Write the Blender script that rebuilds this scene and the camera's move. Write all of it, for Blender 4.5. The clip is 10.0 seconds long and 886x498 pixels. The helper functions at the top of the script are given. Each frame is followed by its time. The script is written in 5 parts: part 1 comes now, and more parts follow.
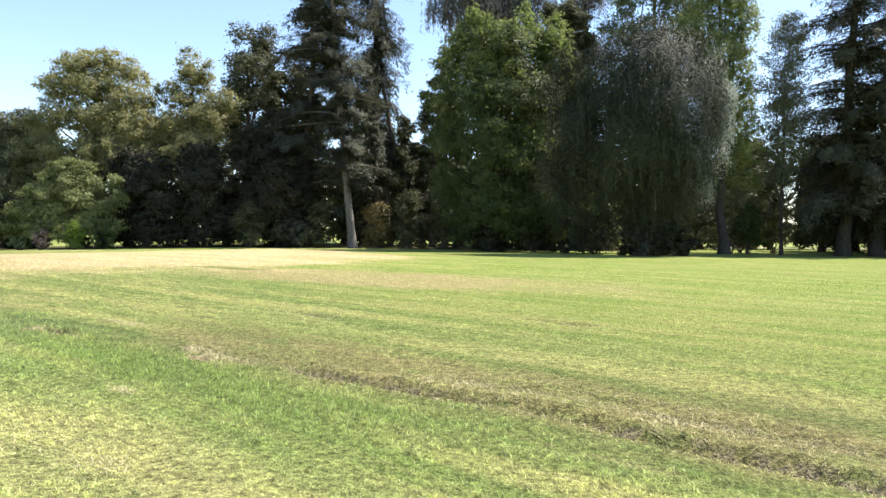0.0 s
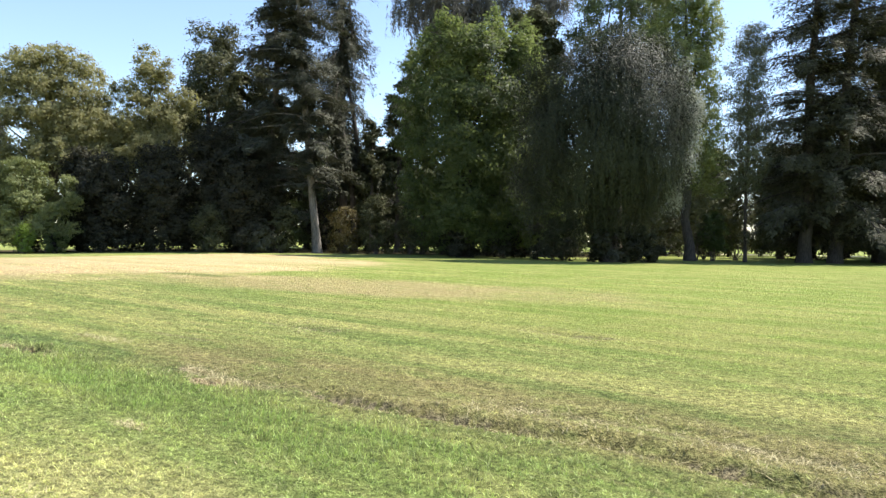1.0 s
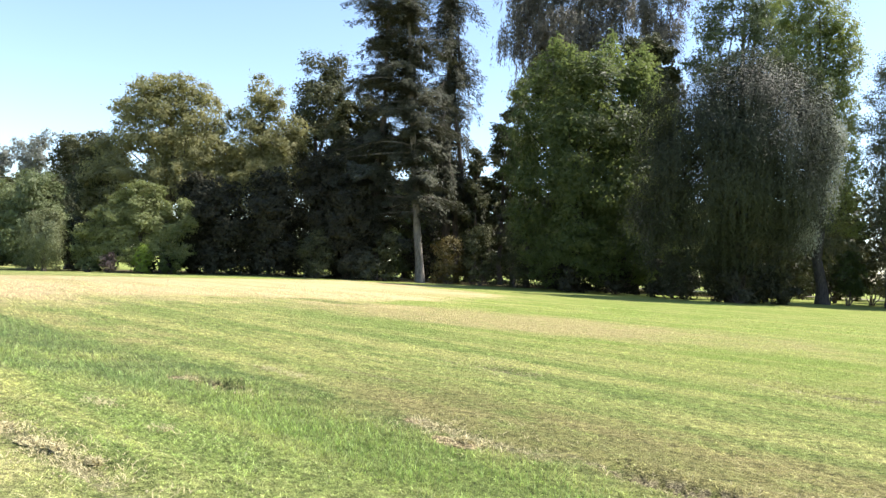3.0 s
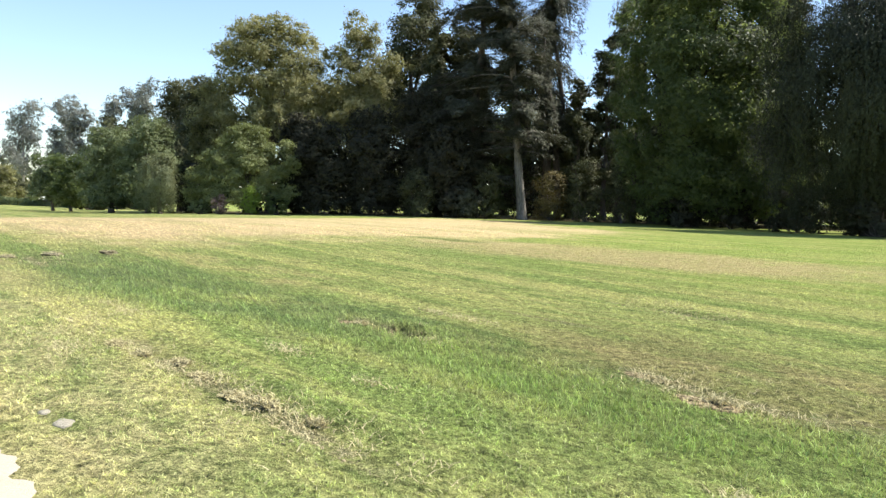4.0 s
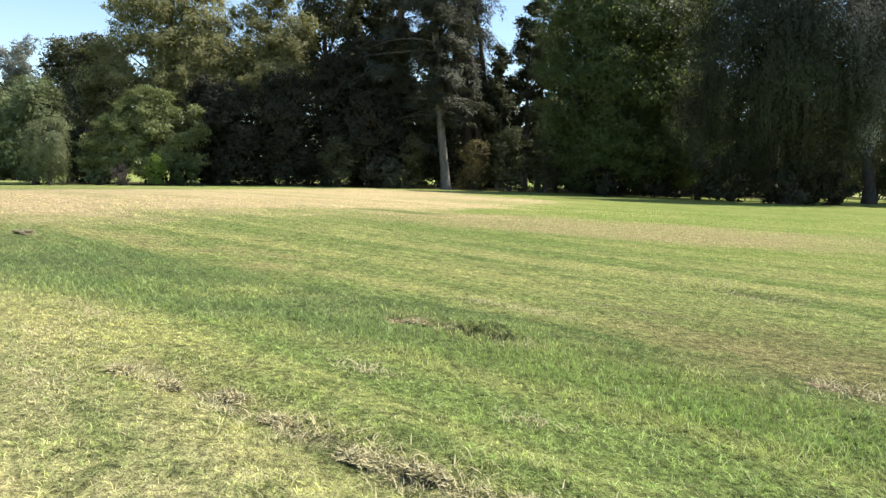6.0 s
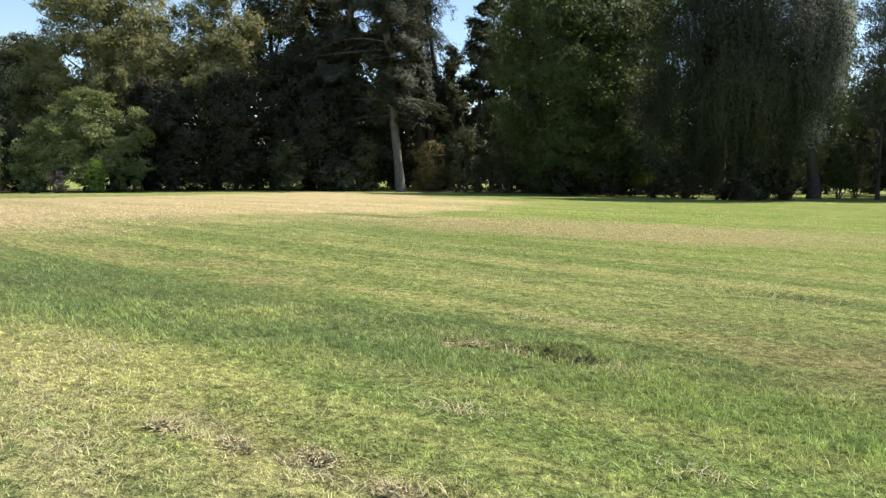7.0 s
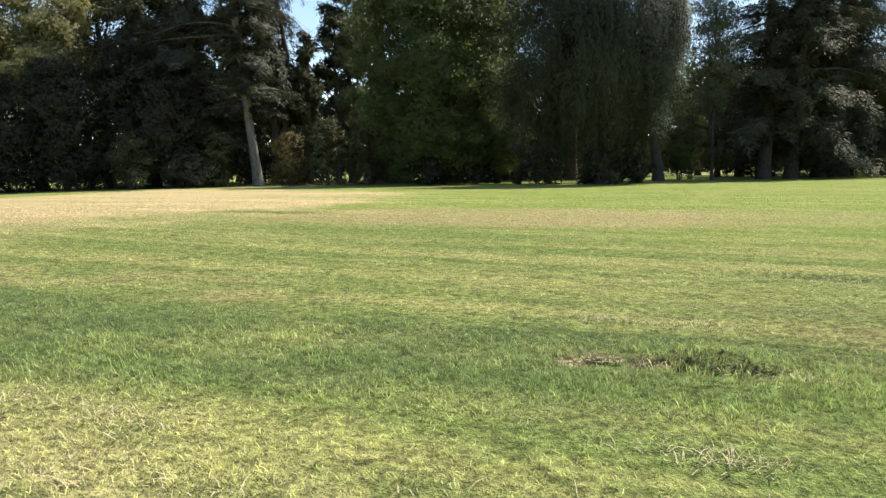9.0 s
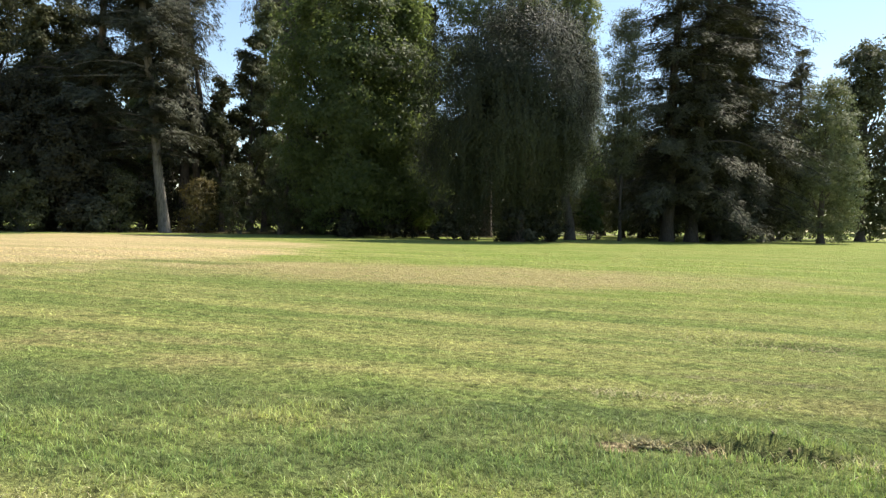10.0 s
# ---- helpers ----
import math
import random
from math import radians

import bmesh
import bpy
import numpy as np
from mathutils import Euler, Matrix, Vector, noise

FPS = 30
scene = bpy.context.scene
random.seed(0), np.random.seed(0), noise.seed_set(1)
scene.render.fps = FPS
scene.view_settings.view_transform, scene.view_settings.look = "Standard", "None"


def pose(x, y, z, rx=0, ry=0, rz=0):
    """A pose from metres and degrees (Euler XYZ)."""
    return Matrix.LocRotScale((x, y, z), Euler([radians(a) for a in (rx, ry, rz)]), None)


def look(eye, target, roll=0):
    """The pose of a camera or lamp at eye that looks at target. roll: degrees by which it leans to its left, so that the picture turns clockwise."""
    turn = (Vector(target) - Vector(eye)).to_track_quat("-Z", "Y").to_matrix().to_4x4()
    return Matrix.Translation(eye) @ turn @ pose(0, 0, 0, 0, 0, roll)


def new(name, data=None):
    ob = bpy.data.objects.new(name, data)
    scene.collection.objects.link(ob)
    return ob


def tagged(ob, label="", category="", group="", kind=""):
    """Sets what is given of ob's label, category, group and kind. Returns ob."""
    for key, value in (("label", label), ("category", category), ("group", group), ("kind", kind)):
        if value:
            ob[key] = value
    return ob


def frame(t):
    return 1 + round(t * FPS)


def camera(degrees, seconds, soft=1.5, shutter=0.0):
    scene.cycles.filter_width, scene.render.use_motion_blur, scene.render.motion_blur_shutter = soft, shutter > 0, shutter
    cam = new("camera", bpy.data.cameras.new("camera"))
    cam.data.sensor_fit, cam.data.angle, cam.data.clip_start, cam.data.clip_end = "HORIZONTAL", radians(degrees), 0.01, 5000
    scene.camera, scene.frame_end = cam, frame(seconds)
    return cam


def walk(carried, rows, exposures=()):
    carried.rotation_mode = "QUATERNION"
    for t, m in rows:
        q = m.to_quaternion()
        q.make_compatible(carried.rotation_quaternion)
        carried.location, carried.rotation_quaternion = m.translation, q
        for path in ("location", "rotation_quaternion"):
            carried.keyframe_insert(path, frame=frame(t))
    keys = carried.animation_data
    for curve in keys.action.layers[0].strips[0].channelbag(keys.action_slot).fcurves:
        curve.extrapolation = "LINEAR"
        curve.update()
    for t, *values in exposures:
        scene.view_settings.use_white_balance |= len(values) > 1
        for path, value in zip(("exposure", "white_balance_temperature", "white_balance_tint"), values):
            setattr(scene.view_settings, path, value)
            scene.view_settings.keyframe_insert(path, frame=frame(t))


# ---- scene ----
cam = camera(64.9, 10.0, 1.4)
EXPOSURES = [(0.0, 1.1, 6550, 13), (0.5, 1.03, 6550, 13), (1.5, 1.0, 6550, 13), (2.5, 1.2, 6550, 13), (3.2, 1.12, 6550, 12), (4.5, 0.77, 6500, 10), (5.0, 0.73, 6500, 10), (6.0, 0.76, 6550, 9), (7.5, 0.57, 6700, 9), (9.0, 0.7, 6800, 9), (10.0, 0.7, 6950, 9)]
PATH = [
    (0, (-0.127, 0.089, 1.696), (-0.107, 2.089, 1.651), 0.7),
    (0.5, (-0.58, 0.535, 1.728), (-0.437, 2.53, 1.68), 1.6),
    (1, (-1.039, 0.96, 1.73), (-0.897, 2.954, 1.701), 1.0),
    (1.5, (-1.478, 1.379, 1.715), (-1.202, 3.36, 1.72), 2.3),
    (2, (-2.0, 1.807, 1.722), (-1.762, 3.792, 1.748), 2.4),
    (2.5, (-2.55, 2.311, 1.701), (-2.509, 4.308, 1.801), 3.1),
    (3, (-3.106, 2.754, 1.621), (-3.202, 4.751, 1.676), 2.8),
    (4.5, (-4.961, 4.002, 1.499), (-5.348, 5.956, 1.314), 1.6),
    (5, (-5.405, 4.308, 1.505), (-5.584, 6.292, 1.327), 1.5),
    (5.5, (-5.905, 4.717, 1.468), (-6.193, 6.694, 1.38), 1.4),
    (6, (-6.347, 5.121, 1.44), (-6.409, 7.109, 1.229), 1.7),
    (7.5, (-7.866, 6.348, 1.401), (-7.674, 8.329, 1.2), 0.4),
    (8, (-8.306, 6.726, 1.368), (-7.914, 8.671, 1.116), -0.1),
    (8.5, (-8.72, 7.132, 1.364), (-8.271, 9.069, 1.147), -1.0),
    (9, (-9.113, 7.501, 1.347), (-8.58, 9.415, 1.121), -0.7),
    (9.5, (-9.431, 7.924, 1.359), (-8.839, 9.819, 1.112), 0.5),
    (10, (-9.737, 8.274, 1.388), (-8.947, 10.11, 1.315), 1.3),
]
walk(cam, [(t, look(eye, target, roll)) for t, eye, target, roll in PATH],
     EXPOSURES)

# ---- world and sun ----
SUN_AZIMUTH, SUN_HEIGHT = 71.0, 57.0  # degrees from +y towards +x, and above the horizon
world = bpy.data.worlds.new("world")
scene.world = world
world.use_nodes = True
sky = world.node_tree.nodes.new("ShaderNodeTexSky")
sky.sky_type, sky.sun_disc = "NISHITA", False
sky.sun_elevation, sky.sun_rotation = radians(SUN_HEIGHT), radians(SUN_AZIMUTH)
sky.air_density, sky.dust_density, sky.ozone_density = 1.0, 0.25, 1.6
world.node_tree.nodes["Background"].inputs["Strength"].default_value = 0.135
world.node_tree.links.new(sky.outputs[0], world.node_tree.nodes["Background"].inputs["Color"])
sun = new("sun", bpy.data.lights.new("sun", "SUN"))
sun.data.energy, sun.data.angle, sun.data.color = 4.8, radians(0.53), (1.0, 0.95, 0.86)
_a, _e = radians(SUN_AZIMUTH), radians(SUN_HEIGHT)
SUN_WAY = Vector((math.sin(_a) * math.cos(_e), math.cos(_a) * math.cos(_e), math.sin(_e)))
sun.matrix_world = look(SUN_WAY * 300, (0, 0, 0))

# ---- materials ----
# the tyre marks, mowing stripes and the path all run along ALONG; ACROSS points away from the path
ALONG, ACROSS = (-0.77, 0.64, 0.0), (0.64, 0.77, 0.0)


class Nodes:
    """Short ways to build a node tree."""

    def __init__(self, name):
        self.mat = bpy.data.materials.new(name)
        self.mat.use_nodes = True
        self.tree = self.mat.node_tree
        self.tree.nodes.clear()
        self.out = self.add("ShaderNodeOutputMaterial")

    def add(self, kind):
        return self.tree.nodes.new(kind)

    def put(self, socket, value):
        if isinstance(value, bpy.types.NodeSocket):
            self.tree.links.new(value, socket)
        elif isinstance(value, (tuple, list)) and socket.type == "RGBA":
            socket.default_value = (*value[:3], 1.0)
        else:
            socket.default_value = value

    def math(self, op, a, b=0.0, c=0.0, clamp=False):
        node = self.add("ShaderNodeMath")
        node.operation, node.use_clamp = op, clamp
        for socket, value in zip(node.inputs, (a, b, c)):
            self.put(socket, value)
        return node.outputs[0]

    def dot(self, a, b):
        node = self.add("ShaderNodeVectorMath")
        node.operation = "DOT_PRODUCT"
        self.put(node.inputs[0], a)
        self.put(node.inputs[1], b)
        return node.outputs["Value"]

    def vec(self, x, y, z=0.0):
        node = self.add("ShaderNodeCombineXYZ")
        for socket, value in zip(node.inputs, (x, y, z)):
            self.put(socket, value)
        return node.outputs[0]

    def noise(self, where, scale, detail=4.0, rough=0.55):
        node = self.add("ShaderNodeTexNoise")
        self.put(node.inputs["Vector"], where)
        self.put(node.inputs["Scale"], scale)
        self.put(node.inputs["Detail"], detail)
        self.put(node.inputs["Roughness"], rough)
        return node.outputs["Fac"]

    def step(self, value, low, high):
        """0 below low, 1 above high, smooth between; low may lie above high."""
        node = self.add("ShaderNodeMapRange")
        node.interpolation_type = "SMOOTHSTEP"
        swap = low > high
        self.put(node.inputs["Value"], value)
        self.put(node.inputs["From Min"], high if swap else low)
        self.put(node.inputs["From Max"], low if swap else high)
        self.put(node.inputs["To Min"], 1.0 if swap else 0.0)
        self.put(node.inputs["To Max"], 0.0 if swap else 1.0)
        return node.outputs[0]

    def mix(self, fac, a, b, blend="MIX"):
        node = self.add("ShaderNodeMix")
        node.data_type, node.blend_type = "RGBA", blend
        self.put(node.inputs[0], fac)
        self.put(node.inputs[6], a)
        self.put(node.inputs[7], b)
        return node.outputs[2]

    def mul(self, *values):
        total = values[0]
        for value in values[1:]:
            total = self.math("MULTIPLY", total, value)
        return total

    def position(self):
        return self.add("ShaderNodeNewGeometry").outputs["Position"]

    def bump(self, height, strength, distance):
        node = self.add("ShaderNodeBump")
        self.put(node.inputs["Height"], height)
        self.put(node.inputs["Strength"], strength)
        self.put(node.inputs["Distance"], distance)
        return node.outputs[0]


def leaf_material(name, dark, light, through_colour, amount=0.35, patch=0.35, shine=0.25):
    """Foliage: each leaf has its own shade, boughs vary in patches, and some light comes through."""
    n = Nodes(name)
    geo = n.add("ShaderNodeNewGeometry")
    own = geo.outputs["Random Per Island"]
    wide = n.step(n.noise(geo.outputs["Position"], patch, 2.0), 0.35, 0.65)
    bough = n.step(n.noise(geo.outputs["Position"], patch * 3.6, 3.0), 0.36, 0.64)
    fac = n.math("ADD", n.math("MULTIPLY", own, 0.34), n.math("ADD", n.math("MULTIPLY", wide, 0.34), n.math("MULTIPLY", bough, 0.32)))
    colour = n.mix(fac, dark, light)
    surface = n.add("ShaderNodeBsdfPrincipled")
    n.put(surface.inputs["Base Color"], colour)
    n.put(surface.inputs["Roughness"], 0.55)
    n.put(surface.inputs["Specular IOR Level"], shine)
    passing = n.add("ShaderNodeBsdfTranslucent")
    n.put(passing.inputs["Color"], n.mix(fac, through_colour, light, "MIX"))
    both = n.add("ShaderNodeMixShader")
    n.put(both.inputs[0], amount)
    n.put(both.inputs[1], surface.outputs[0])
    n.put(both.inputs[2], passing.outputs[0])
    n.put(n.out.inputs["Surface"], both.outputs[0])
    return n.mat


def bark_material(name, dark, light):
    n = Nodes(name)
    where = n.add("ShaderNodeTexCoord").outputs["Object"]
    stretched = n.add("ShaderNodeMapping")
    n.put(stretched.inputs["Vector"], where)
    n.put(stretched.inputs["Scale"], (6.0, 6.0, 1.1))
    rough = n.noise(stretched.outputs[0], 2.2, 6.0)
    wide = n.noise(where, 0.6, 3.0)
    surface = n.add("ShaderNodeBsdfPrincipled")
    fac = n.math("ADD", n.math("MULTIPLY", n.step(rough, 0.35, 0.65), 0.65), n.math("MULTIPLY", wide, 0.35))
    n.put(surface.inputs["Base Color"], n.mix(fac, dark, light))
    n.put(surface.inputs["Roughness"], 0.9)
    n.put(surface.inputs["Normal"], n.bump(rough, 0.8, 0.05))
    n.put(n.out.inputs["Surface"], surface.outputs[0])
    return n.mat


def grass_colour(n, own=None):
    """The lawn's colour by its place: worn stripes, the dry patch, rank green strips, torn soil."""
    p = n.position()
    u, v = n.dot(p, ALONG), n.dot(p, ACROSS)
    wob = n.math("SUBTRACT", n.noise(n.vec(n.math("MULTIPLY", u, 0.35), v), 0.55, 4.0), 0.5)
    vw = n.math("MULTIPLY_ADD", wob, 1.1, v)
    streak = n.noise(n.vec(n.math("MULTIPLY", u, 0.07), v), 1.15, 4.0, 0.6)
    thin = n.noise(n.vec(n.math("MULTIPLY", u, 0.05), v), 3.2, 3.0, 0.6)
    patch = n.noise(p, 0.42, 5.0, 0.62)
    fine = n.noise(p, 5.5, 5.0, 0.7)
    tiny = n.noise(p, 38.0, 3.0, 0.7)
    broken = n.math("MULTIPLY_ADD", fine, 0.5, n.math("MULTIPLY_ADD", tiny if own is None else own, 0.5, 0.0))
    mott = n.noise(n.vec(n.math("MULTIPLY", u, 0.55), v), 2.6, 5.0, 0.68)
    stripes = n.math("SINE", n.math("MULTIPLY_ADD", wob, 5.0, n.math("MULTIPLY", v, 3.3)))
    streak = n.math("MULTIPLY_ADD", stripes, 0.04, streak)
    col = n.mix(n.step(streak, 0.38, 0.62), (0.205, 0.265, 0.076), (0.36, 0.365, 0.13))
    col = n.mix(n.mul(n.step(thin, 0.5, 0.72), n.step(mott, 0.4, 0.6), 0.5), col, (0.4, 0.365, 0.165))
    col = n.mix(n.mul(n.step(patch, 0.5, 0.75), n.math("MULTIPLY_ADD", n.step(v, 5.0, 9.0), -0.3, 0.5)), col, (0.33, 0.29, 0.13))
    col = n.mix(n.mul(n.step(mott, 0.5, 0.36), 0.55), col, (0.108, 0.158, 0.043))
    # bright, well watered lawn further off
    x, y = n.dot(p, (1, 0, 0)), n.dot(p, (0, 1, 0))
    lush = n.mul(n.step(n.math("MULTIPLY_ADD", x, 0.55, v), 7.0, 17.0), n.step(v, 6.5, 9.0), 0.75)
    col = n.mix(lush, col, n.mix(n.step(n.math("ADD", patch, streak), 0.85, 1.15), (0.212, 0.288, 0.06), (0.295, 0.325, 0.096)))
    pale = n.mul(n.step(vw, 3.6, 2.2), n.step(u, 10.0, 6.0), n.step(broken, 0.25, 0.6))
    col = n.mix(n.mul(pale, 0.75), col, (0.38, 0.375, 0.155))
    # straw by the path, reaching further in where the rank strip bends towards the path
    bend = n.math("MULTIPLY", n.math("MINIMUM", n.math("MAXIMUM", n.math("SUBTRACT", u, 12.3), 0.0), 5.0), 0.24)
    straw = n.mul(n.step(vw, 3.0, 1.3), n.step(u, 7.5, 10.5), n.step(broken, 0.28, 0.58))
    col = n.mix(n.mul(straw, n.step(n.math("ADD", patch, n.math("MULTIPLY", mott, 0.6)), 0.52, 0.9), 0.68), col, (0.5, 0.43, 0.225))
    # brownish, thin grass beside the long tyre mark
    thinned = n.mul(n.step(n.math("ABSOLUTE", n.math("SUBTRACT", vw, 6.3)), 1.9, 0.6), n.step(u, 13.0, 9.5), n.step(mott, 0.34, 0.54))
    col = n.mix(n.mul(thinned, 0.65), col, (0.165, 0.155, 0.064))
    # the wide dry patch and its tail
    warp = n.math("SUBTRACT", n.noise(p, 0.13, 5.0, 0.65), 0.5)
    du, dv = n.math("DIVIDE", n.math("ADD", x, 19.5), 16.5), n.math("DIVIDE", n.math("SUBTRACT", y, 43.5), 20.5)
    round_ = n.math("SQRT", n.math("ADD", n.math("POWER", n.math("ABSOLUTE", du), 2.0), n.math("POWER", n.math("ABSOLUTE", dv), 2.0)))
    dry = n.step(n.math("MULTIPLY_ADD", n.math("SUBTRACT", mott, 0.5), 0.35, n.math("MULTIPLY_ADD", warp, 1.2, round_)), 1.16, 0.82)
    far_end = n.math("SUBTRACT", n.math("MULTIPLY_ADD", warp, 10.0, y), n.math("MULTIPLY_ADD", n.math("ADD", x, 14.0), 1.5, 62.0))
    dry = n.mul(dry, n.math("MAXIMUM", n.step(far_end, 3.0, -3.0), n.step(x, -16.0, -11.0)))
    eu, ev = n.math("ADD", x, 2.4), n.math("SUBTRACT", y, 24.6)
    tail = n.math("SQRT", n.math("ADD", n.math("POWER", n.math("DIVIDE", eu, 7.5), 2.0), n.math("POWER", n.math("DIVIDE", n.math("ADD", ev, n.math("MULTIPLY", eu, 0.42)), 3.3), 2.0)))
    tail = n.mul(n.step(n.math("MULTIPLY_ADD", warp, 2.2, tail), 1.3, 0.6), n.step(mott, 0.28, 0.48), 0.8)
    ragged = n.math("MULTIPLY_ADD", n.step(n.noise(n.vec(n.math("MULTIPLY", u, 0.2), v), 0.55, 5.0), 0.34, 0.58), 0.4, 0.58)
    col = n.mix(tail, col, (0.40, 0.33, 0.165))
    col = n.mix(n.mul(dry, ragged), col, (0.57, 0.45, 0.25))
    # a green dash left over in the dry patch
    dash = n.mul(n.step(n.math("ABSOLUTE", n.math("SUBTRACT", n.math("MULTIPLY_ADD", warp, 2.0, v), 16.7)), 0.75, 0.2), n.step(n.math("ABSOLUTE", n.math("SUBTRACT", u, 25.0)), 2.6, 1.2))
    col = n.mix(n.mul(dash, 0.8), col, (0.16, 0.2, 0.06))
    # straw on the tyre marks
    spotty = n.step(n.noise(n.vec(n.math("MULTIPLY", u, 0.45), v), 0.9, 5.0, 0.65), 0.4, 0.62)
    worn = n.mul(spotty, n.step(n.math("ABSOLUTE", n.math("SUBTRACT", vw, 6.3)), 1.3, 0.3), n.step(u, 12.5, 10.0), n.step(broken, 0.3, 0.58))
    col = n.mix(n.mul(worn, 0.45), col, (0.33, 0.265, 0.13))
    worn = n.mul(spotty, n.step(n.math("ABSOLUTE", n.math("SUBTRACT", vw, 6.2)), 1.4, 0.4), n.step(u, 14.0, 18.0), n.step(u, 26.0, 21.0), n.step(broken, 0.28, 0.56))
    col = n.mix(n.mul(worn, 0.7), col, (0.44, 0.36, 0.17))
    # rank green strip
    rough_v = n.math("MULTIPLY_ADD", n.math("SUBTRACT", mott, 0.5), 1.6, n.math("MULTIPLY_ADD", wob, 0.6, vw))
    rank = n.mul(n.step(n.math("ADD", rough_v, bend), 3.2, 4.3), n.step(rough_v, 5.8, 4.7), n.step(u, 1.5, 6.0), n.step(u, 30.0, 20.0))
    col = n.mix(n.mul(rank, n.step(n.math("ADD", patch, n.math("MULTIPLY", mott, 0.5)), 0.44, 0.82), 0.78), col, n.mix(n.step(u, 13.0, 10.6), (0.112, 0.165, 0.058), (0.125, 0.188, 0.048)))
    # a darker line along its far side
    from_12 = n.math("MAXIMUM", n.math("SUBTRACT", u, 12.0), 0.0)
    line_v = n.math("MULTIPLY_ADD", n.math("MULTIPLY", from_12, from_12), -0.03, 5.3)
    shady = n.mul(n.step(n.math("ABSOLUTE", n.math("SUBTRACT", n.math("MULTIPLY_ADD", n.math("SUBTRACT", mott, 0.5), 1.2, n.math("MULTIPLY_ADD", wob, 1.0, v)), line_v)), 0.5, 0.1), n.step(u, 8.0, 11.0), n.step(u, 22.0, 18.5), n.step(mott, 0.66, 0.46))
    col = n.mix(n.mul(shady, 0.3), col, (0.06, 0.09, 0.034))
    # bare soil in the tyre marks and torn spots
    def soil(v0, half, u0, u1, amount):
        line = n.step(n.math("ABSOLUTE", n.math("SUBTRACT", n.math("MULTIPLY_ADD", wob, 0.5, v), v0)), half, half * 0.3)
        return n.mul(line, n.step(u, u0 - 0.6, u0 + 0.3), n.step(u, u1 + 0.6, u1 - 0.3), n.step(fine, 0.42, 0.56), amount)
    bare = soil(5.66, 0.17, -6.0, 7.4, 0.95)
    for line in ((2.25, 0.16, 9.0, 13.2, 0.7), (4.8, 0.17, 11.7, 12.9, 0.95), (9.45, 0.16, 10.4, 12.4, 0.8), (11.95, 0.12, 6.2, 8.0, 0.8), (5.5, 0.3, 7.6, 9.4, 0.6), (3.0, 0.2, 21.5, 23.5, 0.9), (7.0, 0.14, 11.2, 12.6, 0.7), (6.45, 0.12, -6.0, 5.0, 0.6)):
        bare = n.math("MAXIMUM", bare, soil(*line))
    tuft_ = n.noise(p, 15.0, 2.0, 0.6)
    torn = 0.0
    for u0, v0, long, wide in ((12.36, 4.78, 0.24, 0.14), (8.45, 5.15, 0.28, 0.18), (12.95, 4.63, 0.13, 0.1), (9.3, 5.5, 0.18, 0.12)):
        away = n.math("ADD", n.math("POWER", n.math("DIVIDE", n.math("ABSOLUTE", n.math("SUBTRACT", u, u0)), long), 2.0), n.math("POWER", n.math("DIVIDE", n.math("ABSOLUTE", n.math("SUBTRACT", v, v0)), wide), 2.0))
        torn = n.math("MAXIMUM", torn, n.step(n.math("MULTIPLY_ADD", fine, 1.2, away), 1.9, 1.3))
    col = n.mix(torn, col, n.mix(n.step(tuft_, 0.4, 0.6), (0.16, 0.125, 0.07), (0.44, 0.36, 0.21)))
    col = n.mix(bare, col, n.mix(n.step(tiny, 0.35, 0.65), (0.085, 0.075, 0.05), (0.27, 0.235, 0.14)))
    # leaf litter under the trees
    litter = n.mul(n.step(n.math("MULTIPLY_ADD", warp, 8.0, y), 65.0, 68.0), n.step(x, 26.0, 20.0), n.step(x, -52.0, -46.0), n.step(y, 92.0, 86.0))
    col = n.mix(n.mul(litter, 0.9), col, (0.105, 0.085, 0.05))
    # grain
    tuft = n.noise(p, 15.0, 2.0, 0.6)
    grain = n.math("MULTIPLY_ADD", n.step(fine, 0.3, 0.7), 0.7, n.math("MULTIPLY_ADD", n.step(tiny, 0.3, 0.7), 0.6, n.math("MULTIPLY_ADD", n.step(tuft, 0.34, 0.66), 0.8, 0.2)))
    even = n.mul(n.step(v, 5.0, 20.0), 0.6)
    grain = n.math("ADD", n.math("MULTIPLY", grain, n.math("SUBTRACT", 1.0, even)), n.math("MULTIPLY", even, 1.25))
    return n.mix(1.0, col, n.vec(grain, grain, n.math("MULTIPLY", grain, 0.96)), "MULTIPLY"), fine, tiny, rank


def lawn_material():
    n = Nodes("lawn")
    col, fine, tiny, rank = grass_colour(n)
    surface = n.add("ShaderNodeBsdfPrincipled")
    # sheet darkened for the shade between blades, less so away from the path
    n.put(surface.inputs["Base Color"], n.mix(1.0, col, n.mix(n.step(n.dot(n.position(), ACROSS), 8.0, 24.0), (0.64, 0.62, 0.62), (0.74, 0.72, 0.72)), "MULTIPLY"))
    n.put(surface.inputs["Roughness"], 0.95)
    n.put(surface.inputs["Specular IOR Level"], 0.1)
    n.put(surface.inputs["Normal"], n.bump(n.math("ADD", fine, n.math("MULTIPLY", tiny, 0.8)), 1.0, 0.07))
    n.put(n.out.inputs["Surface"], surface.outputs[0])
    return n.mat


